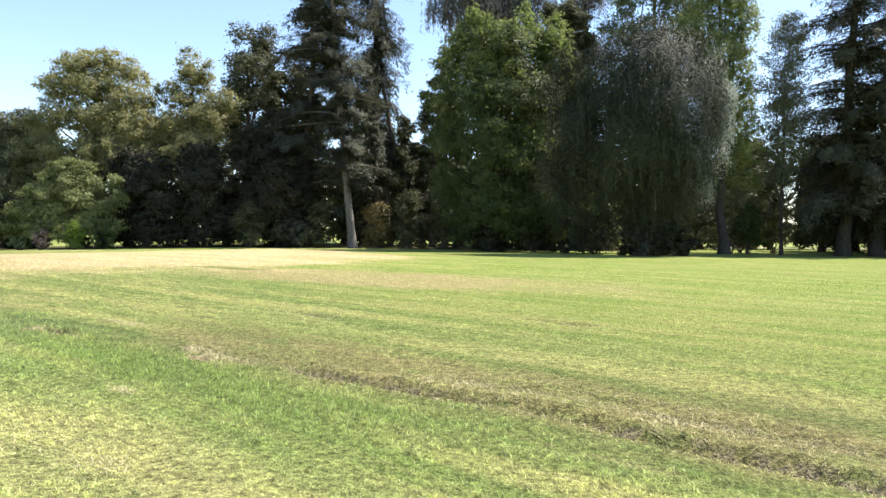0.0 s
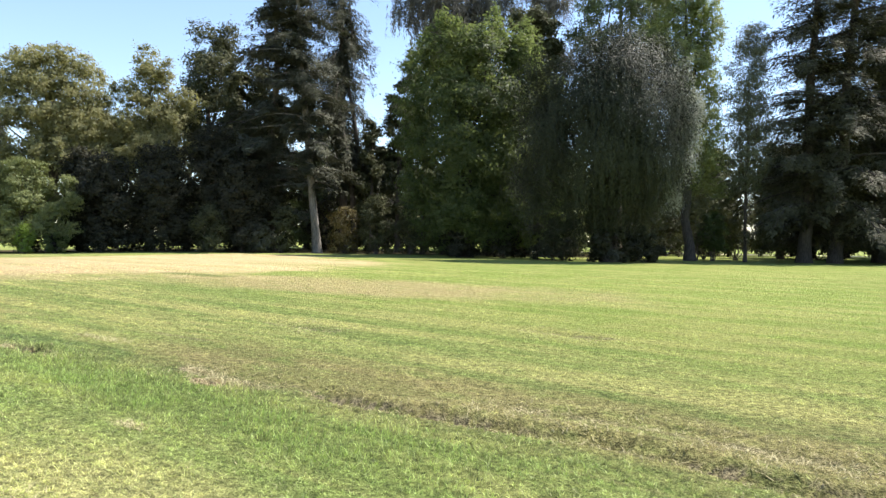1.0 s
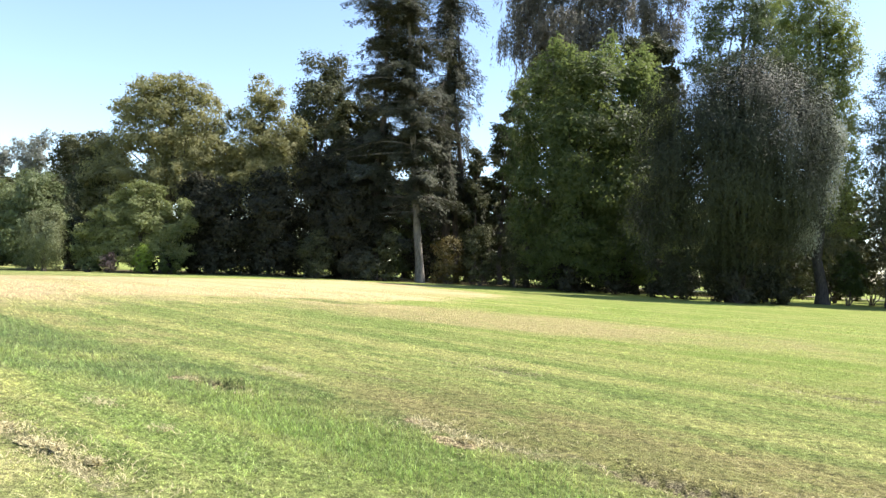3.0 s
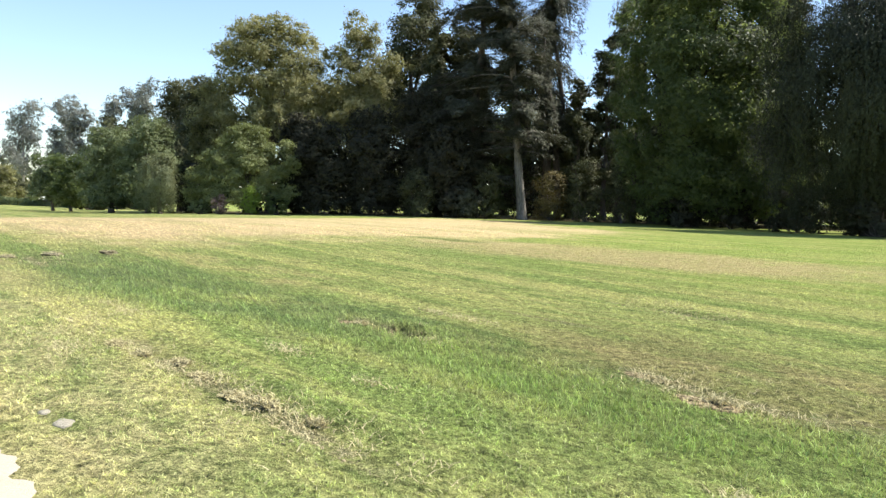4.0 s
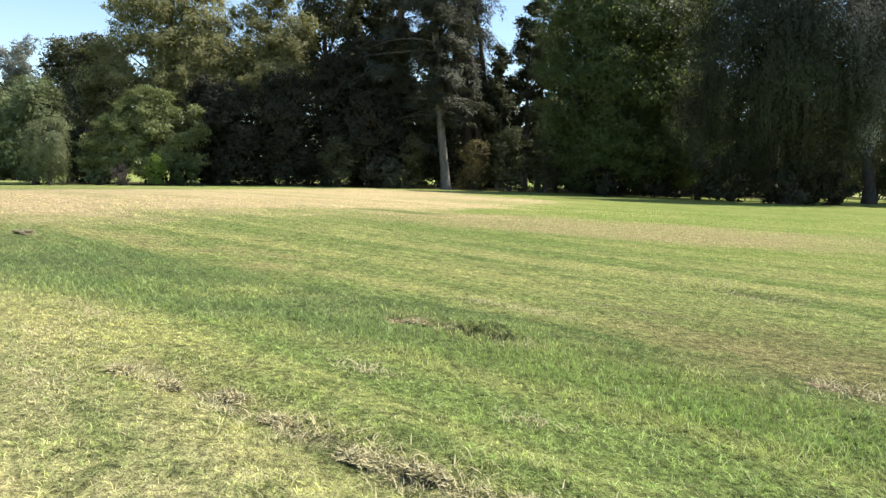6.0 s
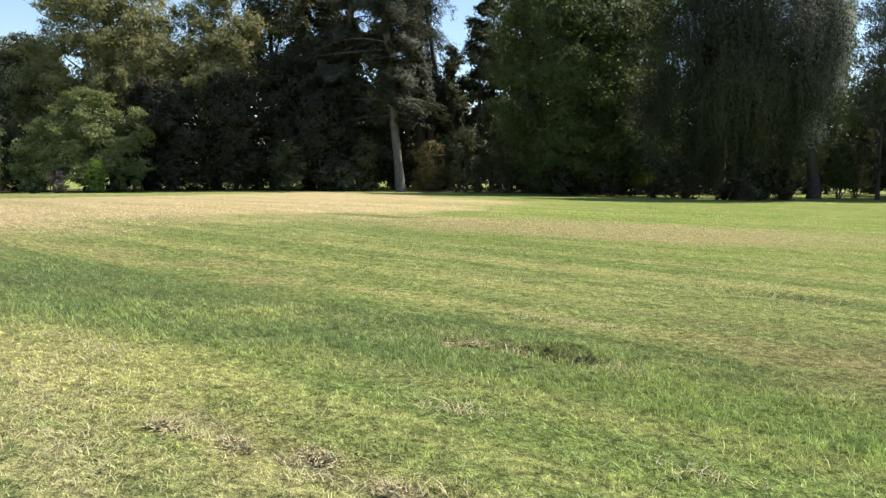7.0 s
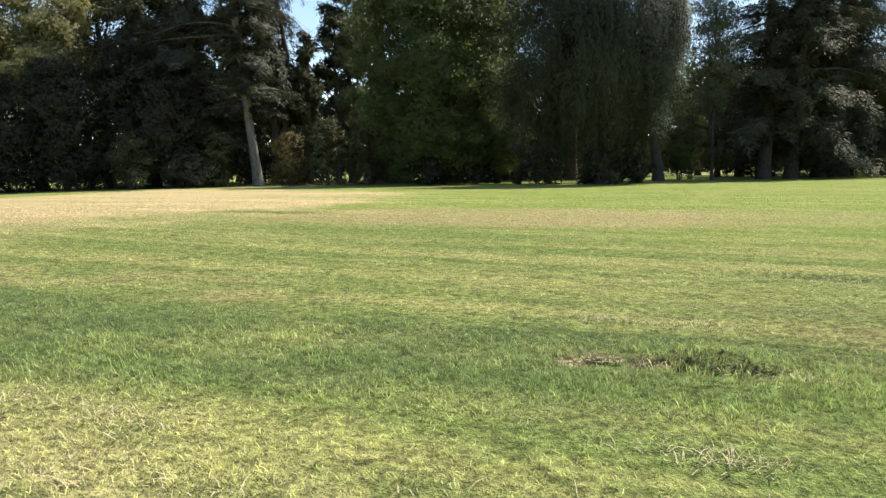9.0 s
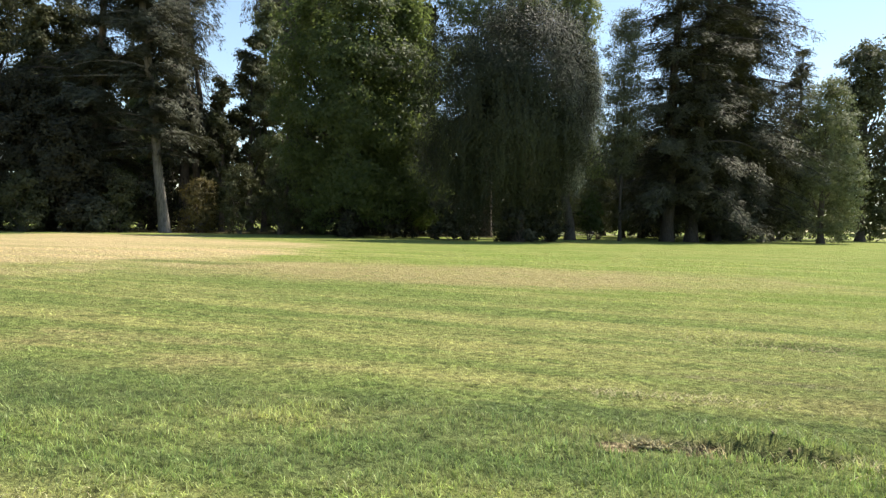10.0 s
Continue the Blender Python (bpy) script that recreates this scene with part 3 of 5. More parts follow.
SPOTS = ((8.45, 5.3, 0.35, 420), (9.2, 5.5, 0.3, 260), (10.0, 2.3, 0.22, 300), (10.6, 2.25, 0.2, 260), (11.3, 2.2, 0.25, 300), (12.2, 2.1, 0.25, 260), (12.8, 2.05, 0.2, 220), (7.28, 3.5, 0.12, 120), (11.87, 3.27, 0.2, 160), (10.32, 3.23, 0.15, 120), (15.2, 2.6, 0.45, 500), (14.4, 1.9, 0.5, 500), (13.2, 1.5, 0.4, 400), (12.97, 6.06, 0.2, 150), (12.3, 6.1, 0.25, 160), (11.5, 4.7, 0.2, 160), (9.0, 2.4, 0.3, 200), (6.4, 2.0, 0.3, 160), (5.2, 2.3, 0.25, 140), (4.6, 6.3, 0.5, 300), (2.6, 6.2, 0.5, 300))
RUTS = ((5.66, 0.11, -6.0, 7.2, 0.1), (6.45, 0.14, -6.0, 5.0, 0.04), (4.8, 0.10, 11.75, 12.5, 0.2), (2.25, 0.2, 9.0, 13.2, 0.05), (9.45, 0.2, 10.4, 12.4, 0.05), (11.95, 0.2, 6.2, 8.0, 0.06), (3.0, 0.2, 21.5, 23.5, 0.06), (5.5, 0.25, 7.6, 9.4, 0.04))


TORN = ((12.36, 4.78, 0.2, 0.1), (8.45, 5.15, 0.24, 0.14), (12.95, 4.63, 0.1, 0.08), (9.3, 5.5, 0.15, 0.09))


RISE = 0.18  # the lawn at the trees' feet lies this much above the path


def rise(x, y):
    f = np.clip((np.asarray(y) - 14) / 18, 0, 1)
    g = np.clip((-12 - np.asarray(x)) / 62, 0, 1)
    return RISE * f * f * (3 - 2 * f) - 1.2 * g * g * (3 - 2 * g) * np.clip((np.asarray(y) - 20) / 40, 0, 1)


def ground_height(x, y):
    u, v = x * ALONG[0] + y * ALONG[1], x * ACROSS[0] + y * ACROSS[1]
    z = 0.018 * waves(x, y) * np.exp(-((np.hypot(x + 5, y - 10) / 45) ** 2)) + rise(x, y) + 0.006 * waves(x * 4.1, y * 3.7)
    vv = v + 0.1 * np.sin(u * 1.3) + 0.05 * np.sin(u * 3.1)
    for v0, half, u0, u1, deep in RUTS:
        along = np.clip((u - u0) / 0.5 + 0.5, 0, 1) * np.clip((u1 - u) / 0.5 + 0.5, 0, 1)
        z -= deep * along * np.exp(-(((vv - v0) / half) ** 2))
        z += 0.4 * deep * along * np.exp(-(((vv - v0 - 2.2 * half) / half) ** 2))
    return z


def spread_axis(low, high, step, far):
    mid = np.arange(low, high + step, step)
    out = np.cumsum(step * 1.16 ** np.arange(1, 90))
    out = np.r_[out[out < far], far]
    return np.r_[(low - out)[::-1], mid, high + out]


gx, gy = np.meshgrid(spread_axis(-15, 5, 0.1, 3000), spread_axis(3, 18, 0.1, 3000), indexing="ij")
gz = ground_height(gx, gy)
rows_, cols_ = gx.shape
ga, gb = np.meshgrid(np.arange(rows_ - 1), np.arange(cols_ - 1), indexing="ij")
corner = (ga * cols_ + gb).ravel()
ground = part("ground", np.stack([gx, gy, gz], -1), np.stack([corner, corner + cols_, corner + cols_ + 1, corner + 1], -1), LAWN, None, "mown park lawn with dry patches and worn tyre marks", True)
tagged(ground, "", "lawn", "", "structure")

# the pale path with its crumbled edge
us = np.arange(-30, 90, 0.05)
edge = 0.33 + 0.40 * np.exp(-(((us - 10.0) / 0.8) ** 2)) + 0.03 * np.sin(us * 2.7 + 1) + 0.05 * np.sin(us * 6.1) + 0.035 * np.sin(us * 14.3 + 2 * np.sin(us * 3.3)) + 0.02 * np.sin(us * 31.0)
crumble = np.convolve(rng.normal(size=len(us)), np.hanning(9) / 4.5, "same") * 0.045 + np.convolve(rng.normal(size=len(us)), np.hanning(31) / 15, "same") * 0.09
edge += np.clip(crumble, -0.12, 0.16)
strip = [np.c_[lay(us, v), np.full(len(us), z)] for v, z in ((edge, -0.03), (edge - 0.12, 0.004), (edge - 0.9, 0.026), (edge * 0 - 2.6, 0.028), (edge * 0 - 2.7, -0.02))]
k = np.arange(len(us) - 1)
quads = np.concatenate([np.stack([r * len(us) + k, r * len(us) + k + 1, (r + 1) * len(us) + k + 1, (r + 1) * len(us) + k], -1) for r in range(4)])
path = part("path", np.concatenate(strip), quads, SAND, None, "pale sandy footpath with a crumbled edge beside the lawn", True)
tagged(path, "", "path", "", "structure")


def rank_at(u, v):
    """How far the grass grows rank and tall, 0 to 1."""
    bend = 0.24 * np.clip(u - 12.3, 0, 5)
    return np.clip((v + bend - 3.5) / 0.5, 0, 1) * np.clip((5.4 - v) / 0.5, 0, 1) * np.clip((u - 2.5) / 3, 0, 1) * np.clip((27 - u) / 8, 0, 1)


def blade_arrays(u, v, h, w, lean):
    """Vertices and faces of bent blades that stand at u, v."""
    n = len(u)
    xy = lay(u, v)
    foot = np.c_[xy, ground_height(xy[:, 0], xy[:, 1]) - 0.004]
    turn = rng.uniform(0, 2 * np.pi, n)
    side = np.c_[np.cos(turn), np.sin(turn), np.zeros(n)] * (w / 2)[:, None]
    tip = np.c_[rng.normal(size=(n, 2)) * lean, np.zeros(n)] * h[:, None]
    up = np.c_[np.zeros((n, 2)), h]
    verts = np.stack([foot - side, foot + side, foot + up * 0.62 + tip * 0.4 + side * 0.75, foot + up * 0.62 + tip * 0.4 - side * 0.75, foot + up * 0.85 + tip], 1)
    k = np.arange(n)[:, None] * 5
    return verts, [k + np.array([[0, 1, 2, 3]]), k + np.array([[3, 2, 4]])]


xs = np.arange(16, 170, 2.0)
strip = np.concatenate([np.c_[xs, 96 + 4 * np.sin(xs * 0.02) + dy, np.full(len(xs), z + RISE)] for dy, z in ((-2.1, -0.03), (-2.0, 0.04), (2.0, 0.04), (2.1, -0.03))])
k = np.arange(len(xs) - 1)
quads = np.concatenate([np.stack([r * len(xs) + k, r * len(xs) + k + 1, (r + 1) * len(xs) + k + 1, (r + 1) * len(xs) + k], -1) for r in range(3)])
tagged(part("far_path", strip, quads, SAND, None, "pale footpath across the lawn behind the trees", True), "", "path", "", "structure")


def grass_field(dense, label):
    """Blades of grass beside the path, thinner the further they stand from it."""
    r = np.linspace(0.7, 30, 2400)
    many = dense * np.minimum(1.0, (3.6 / r) ** 1.9) * (12.6 + 1.71 * r)
    total = np.cumsum(many) * (r[1] - r[0])
    n = int(total[-1])
    far = np.interp(rng.uniform(0, total[-1], n), total, r)
    spot = rng.uniform(0, 1, n) * (12.6 + 1.71 * far) - 0.15 * far
    turn_left, turn_right = np.clip((spot - 12.6) / far, 0, None), np.clip(-spot / far, 0, None)
    u = np.clip(spot, 0, 12.6) + far * np.sin(turn_left) - far * np.sin(turn_right)
    v = far * np.cos(turn_left) * np.cos(turn_right)
    pull = rng.uniform(0.2, 0.75, n)
    cell = 0.07 * np.maximum(far / 4.0, 1.0) ** 0.5
    iu, iv = np.floor(u / cell), np.floor(v / cell)
    ju, jv = np.modf(np.abs(np.sin(iu * 12.9898 + iv * 78.233) * 43758.5))[0], np.modf(np.abs(np.sin(iu * 39.35 + iv * 11.135) * 24634.6))[0]
    u, v = u + pull * ((iu + ju) * cell - u), v + pull * ((iv + jv) * cell - v)
    rank = rank_at(u, v)
    clump = np.clip(0.8 + 0.4 * waves(u * 2.3 + 7, v * 2.9) + 0.5 * waves(u * 9.1 + 3, v * 10.7), 0.25, 1.8)
    h = 0.026 * clump * (1 + 0.012 * far) * (1 + 1.3 * rank) * rng.uniform(0.5, 1.4, n)
    w = 0.0052 * np.maximum(far / 3.8, 1.0) ** 0.75 * rng.uniform(0.7, 1.3, n)
    vv = v + 0.1 * np.sin(u * 1.3) + 0.05 * np.sin(u * 3.1)
    bare = np.zeros(n)
    for v0, half, u0, u1, deep in RUTS:
        bare = np.maximum(bare, 0.97 * np.exp(-(((vv - v0) / half) ** 2)) * ((u > u0) & (u < u1)))
    bare = np.maximum(bare, np.clip((2.6 - v) / 1.2, 0, 1) * np.clip((u - 7.5) / 2, 0, 1) * 0.45 * (waves(u * 3.1, v * 3.3) > -0.1))
    bare = np.maximum(bare, (v < 0.36 + 0.40 * np.exp(-(((u - 10.0) / 0.8) ** 2))) * 1.0)
    for u0, v0, long, wide in TORN:
        bare = np.maximum(bare, 0.97 * (((u - u0) / long) ** 2 + ((v - v0) / wide) ** 2 + 0.35 * waves(u * 9, v * 11) < 1))
    keep = rng.uniform(size=n) > bare
    u, v, h, w, rank = u[keep], v[keep], h[keep], w[keep], rank[keep]
    lean = (1.05 - 0.5 * rank)[:, None]
    near = far[keep] < 5.6
    verts, faces = blade_arrays(u[near], v[near], h[near], w[near], lean[near])
    more = blade_arrays(u[~near], v[~near], h[~near], w[~near], lean[~near])[0][:, (0, 1, 4)].reshape(-1, 3)
    first = verts.shape[0] * 5
    faces.append(first + np.arange(len(more)).reshape(-1, 3))
    return tagged(part("grass", np.r_[verts.reshape(-1, 3), more], faces, BLADES, None, label), "", "grass", "", "stuff")


grass_field(2600, "short mown grass blades, taller and greener in strips")


def dead_grass():
    """Ragged tufts of dead straw on the torn spots and the worn marks."""
    us, vs = [], []
    for u0, v0, wide, n in SPOTS:
        n = int(n * 1.6)
        us.append(u0 + rng.normal(size=n) * wide), vs.append(v0 + rng.normal(size=n) * wide * 0.4)
    for v0, half, u0, u1, deep in RUTS:
        n = int((u1 - u0) * 190)
        us.append(rng.uniform(u0, u1, n)), vs.append(v0 - 0.1 * np.sin(us[-1] * 1.3) - 0.05 * np.sin(us[-1] * 3.1) + rng.normal(size=n) * half * 1.6)
    u, v = np.concatenate(us), np.concatenate(vs)
    keep = waves(u * 5.3, v * 6.1) > -0.25
    u, v = u[keep], v[keep]
    verts, faces = blade_arrays(u, v, rng.uniform(0.014, 0.055, len(u)), rng.uniform(0.004, 0.010, len(u)), 1.3)
    return tagged(part("dead_grass", verts, faces, STRAW, None, "ragged tufts of dead straw-coloured grass on torn spots"), "", "grass", "", "stuff")


dead_grass()


def clods(n):
    """Crumbs of torn soil along the tyre marks."""
    pieces = []
    cube = np.array([(a, b, c) for a in (-1, 1) for b in (-1, 1) for c in (-1, 1)], float)
    faces = np.array([(0, 1, 3, 2), (4, 6, 7, 5), (0, 4, 5, 1), (2, 3, 7, 6), (0, 2, 6, 4), (1, 5, 7, 3)])
    for _ in range(n):
        v0, half, u0, u1, deep = RUTS[rng.choice(len(RUTS), p=[0.34, 0.1, 0.12, 0.28, 0.05, 0.04, 0.04, 0.03])]
        u = rng.uniform(u0, u1)
        if rng.uniform() > 0.5 + 0.6 * math.sin(u * 2.1) * math.sin(u * 0.83 + 1):
            continue
        v = v0 + rng.normal() * half * 0.8 - 0.1 * math.sin(u * 1.3) - 0.05 * math.sin(u * 3.1)
        x, y = lay(np.array(u), np.array(v))
        z = float(ground_height(np.array(x), np.array(y)))
        s = rng.uniform(0.003, 0.009)
        box = cube * s * rng.uniform(0.4, 1.6, 3) * np.array([1.3, 1.0, 0.5]) * rng.uniform(0.65, 1.2, (8, 1)) @ np.array(Euler(rng.uniform(0, 6, 3)).to_matrix())
        pieces.append((box + [x, y, z + s * 0.2], faces))
    verts, faces = join(pieces)
    it = part("soil_crumbs", verts, faces, SOIL, None, "dry crumbs of torn soil along tyre marks in the lawn")
    return tagged(it, "", "soil", "", "stuff")


clods(1100)


def stone(u, v, wide, high, label):
    """A flat, worn stone half sunk in the turf."""
    bm = bmesh.new()
    bmesh.ops.create_icosphere(bm, subdivisions=2, radius=1.0)
    seed = rng.uniform(0, 50)
    for vert in bm.verts:
        vert.co *= 1 + 0.45 * noise.noise(vert.co * 1.7 + Vector((seed, 0, 0)))
        vert.co = Vector((vert.co.x * wide, vert.co.y * wide * 0.65, max(vert.co.z, -0.4) * high))
    mesh = bpy.data.meshes.new("stone")
    bm.to_mesh(mesh)
    bm.free()
    mesh.polygons.foreach_set("use_smooth", np.ones(len(mesh.polygons), bool))
    mesh.materials.append(STONE)
    it = tagged(new("stone", mesh), label, "stone", "stones beside the path")
    x, y = lay(np.array(u), np.array(v))
    it.matrix_basis = pose(float(x), float(y), float(ground_height(x, y)) + high * 0.15, 0, 0, 140 + rng.uniform(-30, 30))


for spot in ((11.0, 0.97, 0.06, 0.010), (10.67, 1.02, 0.10, 0.011), (13.46, 0.88, 0.12, 0.014), (14.35, 0.84, 0.15, 0.014)):
    stone(*spot, "flat pale grey stone sunk in dry grass beside the path")

def torn_turf(u, v, wide, high):
    """A lump of torn-up turf: a dark, ragged clod with dead grass standing off it."""
    x, y = (float(c) for c in lay(np.array(u), np.array(v)))
    it = tagged(new("torn_turf"), "torn-up lump of dark turf with straw-coloured dead grass", "turf", "torn turf on the lawn")
    it.matrix_basis = pose(x, y, float(ground_height(np.array(x), np.array(y))), 0, 0, math.degrees(math.atan2(ALONG[1], ALONG[0])))
    bm = bmesh.new()
    bmesh.ops.create_icosphere(bm, subdivisions=3, radius=1.0)
    seed = rng.uniform(0, 50)
    for vert in bm.verts:
        co = vert.co.copy()
        co *= 1 + 0.5 * noise.noise(co * 1.9 + Vector((seed, 0, 0))) + 0.3 * noise.noise(co * 5.0 + Vector((0, seed, 0)))
        vert.co = Vector((co.x * wide, co.y * wide * 0.5, max(co.z, -0.5) * high))
    crown = np.array([v.co for v in bm.verts if v.co.z > 0])
    verts, faces = np.array([v.co for v in bm.verts]), np.array([[v.index for v in f.verts] for f in bm.faces])
    bm.free()
    part("clod", verts, faces, DARK_SOIL, it)
    m = 420
    foot = crown[rng.integers(0, len(crown), m)]
    way = unit(np.c_[rng.normal(size=(m, 2)) * 1.1, rng.uniform(0.05, 0.7, m)])
    long = rng.uniform(0.025, 0.065, m)
    tagged(leaf_mesh("dead_tuft", foot + way * (long * 0.4)[:, None], way, long, 0.012, STRAW, it), "dry straw-coloured grass", "", "", "stuff")


for spot in ((13.0, 1.98, 0.13, 0.04), (12.45, 2.06, 0.10, 0.045), (12.1, 2.3, 0.14, 0.035), (11.5, 2.25, 0.12, 0.04), (10.75, 2.2, 0.11, 0.04), (10.35, 2.3, 0.12, 0.045), (9.8, 2.4, 0.08, 0.03), (8.4, 5.2, 0.08, 0.03), (12.0, 4.72, 0.08, 0.03), (9.1, 5.45, 0.09, 0.04), (12.3, 4.85, 0.2, 0.05), (12.7, 4.7, 0.12, 0.04), (23.6, 4.7, 0.34, 0.09), (23.6, 3.5, 0.4, 0.08), (23.5, 2.6, 0.3, 0.07)):
    torn_turf(spot[0], spot[1], spot[2], spot[3] * 0.7)

# ---- the trees, from the far left round to the right ----
def gum_tree(x, y, height, width, tufts, label):
    """A tall, thin gum tree: loose tufts high on pale stems."""
    lobes = []
    for k in range(tufts):
        z = height * (0.35 + 0.63 * (k + 0.5) / tufts)
        r = width * rng.uniform(0.19, 0.31)
        a = rng.uniform(0, 2 * math.pi)
        o = width * 0.52 * rng.uniform(0.2, 1.0) * (1.1 - 0.6 * z / height)
        lobes.append((math.cos(a) * o, math.sin(a) * o, z, r, r, r * 1.1))
    return broad_tree("gum_tree", x, y, height, width, height * 0.3, 3400, 0.72, GUM, label, 0.3, GUM_BARK, lobes, twigs=14, droop=0.9, slim=0.4)


GUM_LABEL = "tall thin grey-green gum tree with pale stems, far off"
for spot in ((-128, 132, 17, 8, 13), (-118, 135, 20.5, 10, 18), (-112.5, 140, 22, 9, 16), (-107, 138, 20, 8, 15), (-101.5, 140, 22.5, 9, 17), (-97, 143, 24, 8, 15), (-93.6, 140, 26.5, 7, 18), (-89, 142, 22, 7, 15)):
    tagged(gum_tree(*spot, GUM_LABEL), "", "", "far gum trees")



def hedge(x0, x1, y, height, depth, n, leaf, material, label):
    """A long clipped hedge: stems in a row and leaves that fill a slightly wavy box."""
    it = tagged(new("clipped_hedge"), label, "hedge")
    it.matrix_basis = pose((x0 + x1) / 2, y, foot((x0 + x1) / 2, y))
    half = (x1 - x0) / 2
    for x in np.arange(-half + 0.4, half, 1.8):
        part("stem", *tube(bent((x, rng.normal() * 0.2, -0.3), (x + rng.normal() * 0.3, rng.normal() * 0.3, height * 0.8), 0, 0.05), np.linspace(0.04, 0.012, 7), 5), BARK, it, smooth=True)
    at = np.c_[rng.uniform(-half, half, n), rng.uniform(-0.5, 0.5, n) * depth, rng.uniform(-0.25, 1, n) * height]
    at[:, 2] *= 1 + 0.08 * np.sin(at[:, 0] * 1.3) + 0.05 * np.sin(at[:, 0] * 3.7)
    out = np.c_[np.zeros(n), np.sign(at[:, 1]), at[:, 2] / height]
    size = leaf * rng.uniform(0.6, 1.35, n)
    leaf_mesh("crown", at, random_ways(n), size, size * 0.6, material, it, face=out)
    return it


hedge(-128, -74, 99, 1.15, 1.4, 16000, 0.3, BROAD, "long low clipped green hedge at the far side of the lawn")
for x, y, h, w in ((-104, 116, 5.0, 9), (-93, 117, 4.6, 9), (-84, 112, 4.2, 8), (-76, 108, 4.4, 8), (-69, 100, 4.0, 8), (-114, 120, 5.5, 10), (-66, 86, 2.6, 6)):
    bush("shade_bush", x, y, h, w, 3000, 0.5, DUSKY, "dark leafy bush in the shade beyond the far hedge", count=16)
def van(x, y, turn):
    """A parked white van: body, glass, wheels."""
    it = tagged(new("parked_van"), "white van with dark glass parked beyond the far hedge", "van")
    it.matrix_basis = pose(x, y, foot(x, y), 0, 0, turn)

    def box(name, size, at, material, round_off, parent=it, taper=1.0):
        bm = bmesh.new()
        bmesh.ops.create_cube(bm, size=1.0)
        for vert in bm.verts:
            k = taper if vert.co.z > 0 else 1.0
            vert.co = Vector((vert.co.x * size[0] * k + at[0], vert.co.y * size[1] * k + at[1], vert.co.z * size[2] + at[2]))
        bmesh.ops.bevel(bm, geom=bm.edges[:], offset=round_off, segments=2, affect="EDGES")
        mesh = bpy.data.meshes.new(name)
        bm.to_mesh(mesh)
        bm.free()
        mesh.materials.append(material)
        ob = new(name, mesh)
        ob.parent = parent
        return ob

    body = box("body", (4.6, 1.9, 1.9), (0, 0, 1.3), VAN_PAINT, 0.18, taper=0.93)
    box("windscreen", (0.06, 1.5, 0.65), (2.26, 0, 1.75), DARK_GLASS, 0.02, body)
    for side in (-1, 1):
        box("side_window", (1.2, 0.05, 0.55), (1.3, side * 0.925, 1.75), DARK_GLASS, 0.02, body)
    for wx in (-1.5, 1.5):
        for side in (-1, 1):
            ring, quads = tube([(wx, side * 0.72, 0.33), (wx, side * 0.95, 0.33)], [0.33, 0.33], 18)
            part("wheel", ring, quads, TYRE, it)


def plain(name, colour, roughness):
    n = Nodes(name)
    surface = n.add("ShaderNodeBsdfPrincipled")
    n.put(surface.inputs["Base Color"], n.mix(n.noise(n.position(), 2.0, 4.0), colour, tuple(c * 0.8 for c in colour)))
    n.put(surface.inputs["Roughness"], roughness)
    n.put(n.out.inputs["Surface"], surface.outputs[0])
    return n.mat


VAN_PAINT, DARK_GLASS, TYRE = plain("white_paint", (0.78, 0.78, 0.76), 0.3), plain("dark_glass", (0.02, 0.022, 0.025), 0.08), plain("tyre_rubber", (0.03, 0.03, 0.03), 0.8)
van(-94.0, 112.5, 60)
broad_tree("round_tree", -97.5, 106, 6.6, 9.5, 0.6, 5000, 0.45, OAK, "round golden-green tree beside the far hedge", 0.2, count=16)
broad_tree("round_tree", -112, 112, 8.0, 9, 0.8, 3500, 0.5, BROAD, "green round-headed tree beside the far hedge", 0.2, count=14)
broad_tree("round_tree", -82, 100, 6.2, 7, 1.0, 3500, 0.45, BROAD, "dark round-headed tree near the far hedge", 0.2, count=14)
broad_tree("small_tree", -64, 77, 6.4, 6.5, 0.9, 5500, 0.34, BROAD, "small spreading green tree with a forked dark trunk", 0.16, count=14, top=0.7)
broad_tree("small_tree", -58.5, 73, 6.2, 6, 0.7, 5000, 0.34, FRESH, "small spreading green tree with low boughs", 0.16, count=14, top=0.7)
broad_tree("leafy_tree", -50.0, 68, 8.4, 8.5, 0.8, 9000, 0.36, BROAD, "leafy green tree at the edge of the lawn", 0.25, count=22)
broad_tree("leafy_tree", -44.6, 66.0, 9.0, 7.8, 0.5, 14000, 0.3, BROAD, "leafy mid-green tree with an uneven round crown", 0.24, count=26, top=0.55, bottom=0.9, spread=0.2, twigs=20)
weeping_tree("weeping_tree", -41.4, 63.0, 5.6, 4.6, 1.8, 9000, 0.28, LAYERED, "small weeping tree, light green, with strands that hang to the grass", 0.16, count=10, hang=(1.2, 3.2), strands=600)
broad_tree("dark_tree", -50.5, 82, 15.5, 12, 1.0, 11000, 0.42, DUSKY, "dense dark green tree behind the weeping tree", 0.4)
broad_tree("dark_tree", -43.5, 75, 14.5, 9, 0.8, 10000, 0.4, DUSKY, "dense dark green tree in the shade", 0.35)
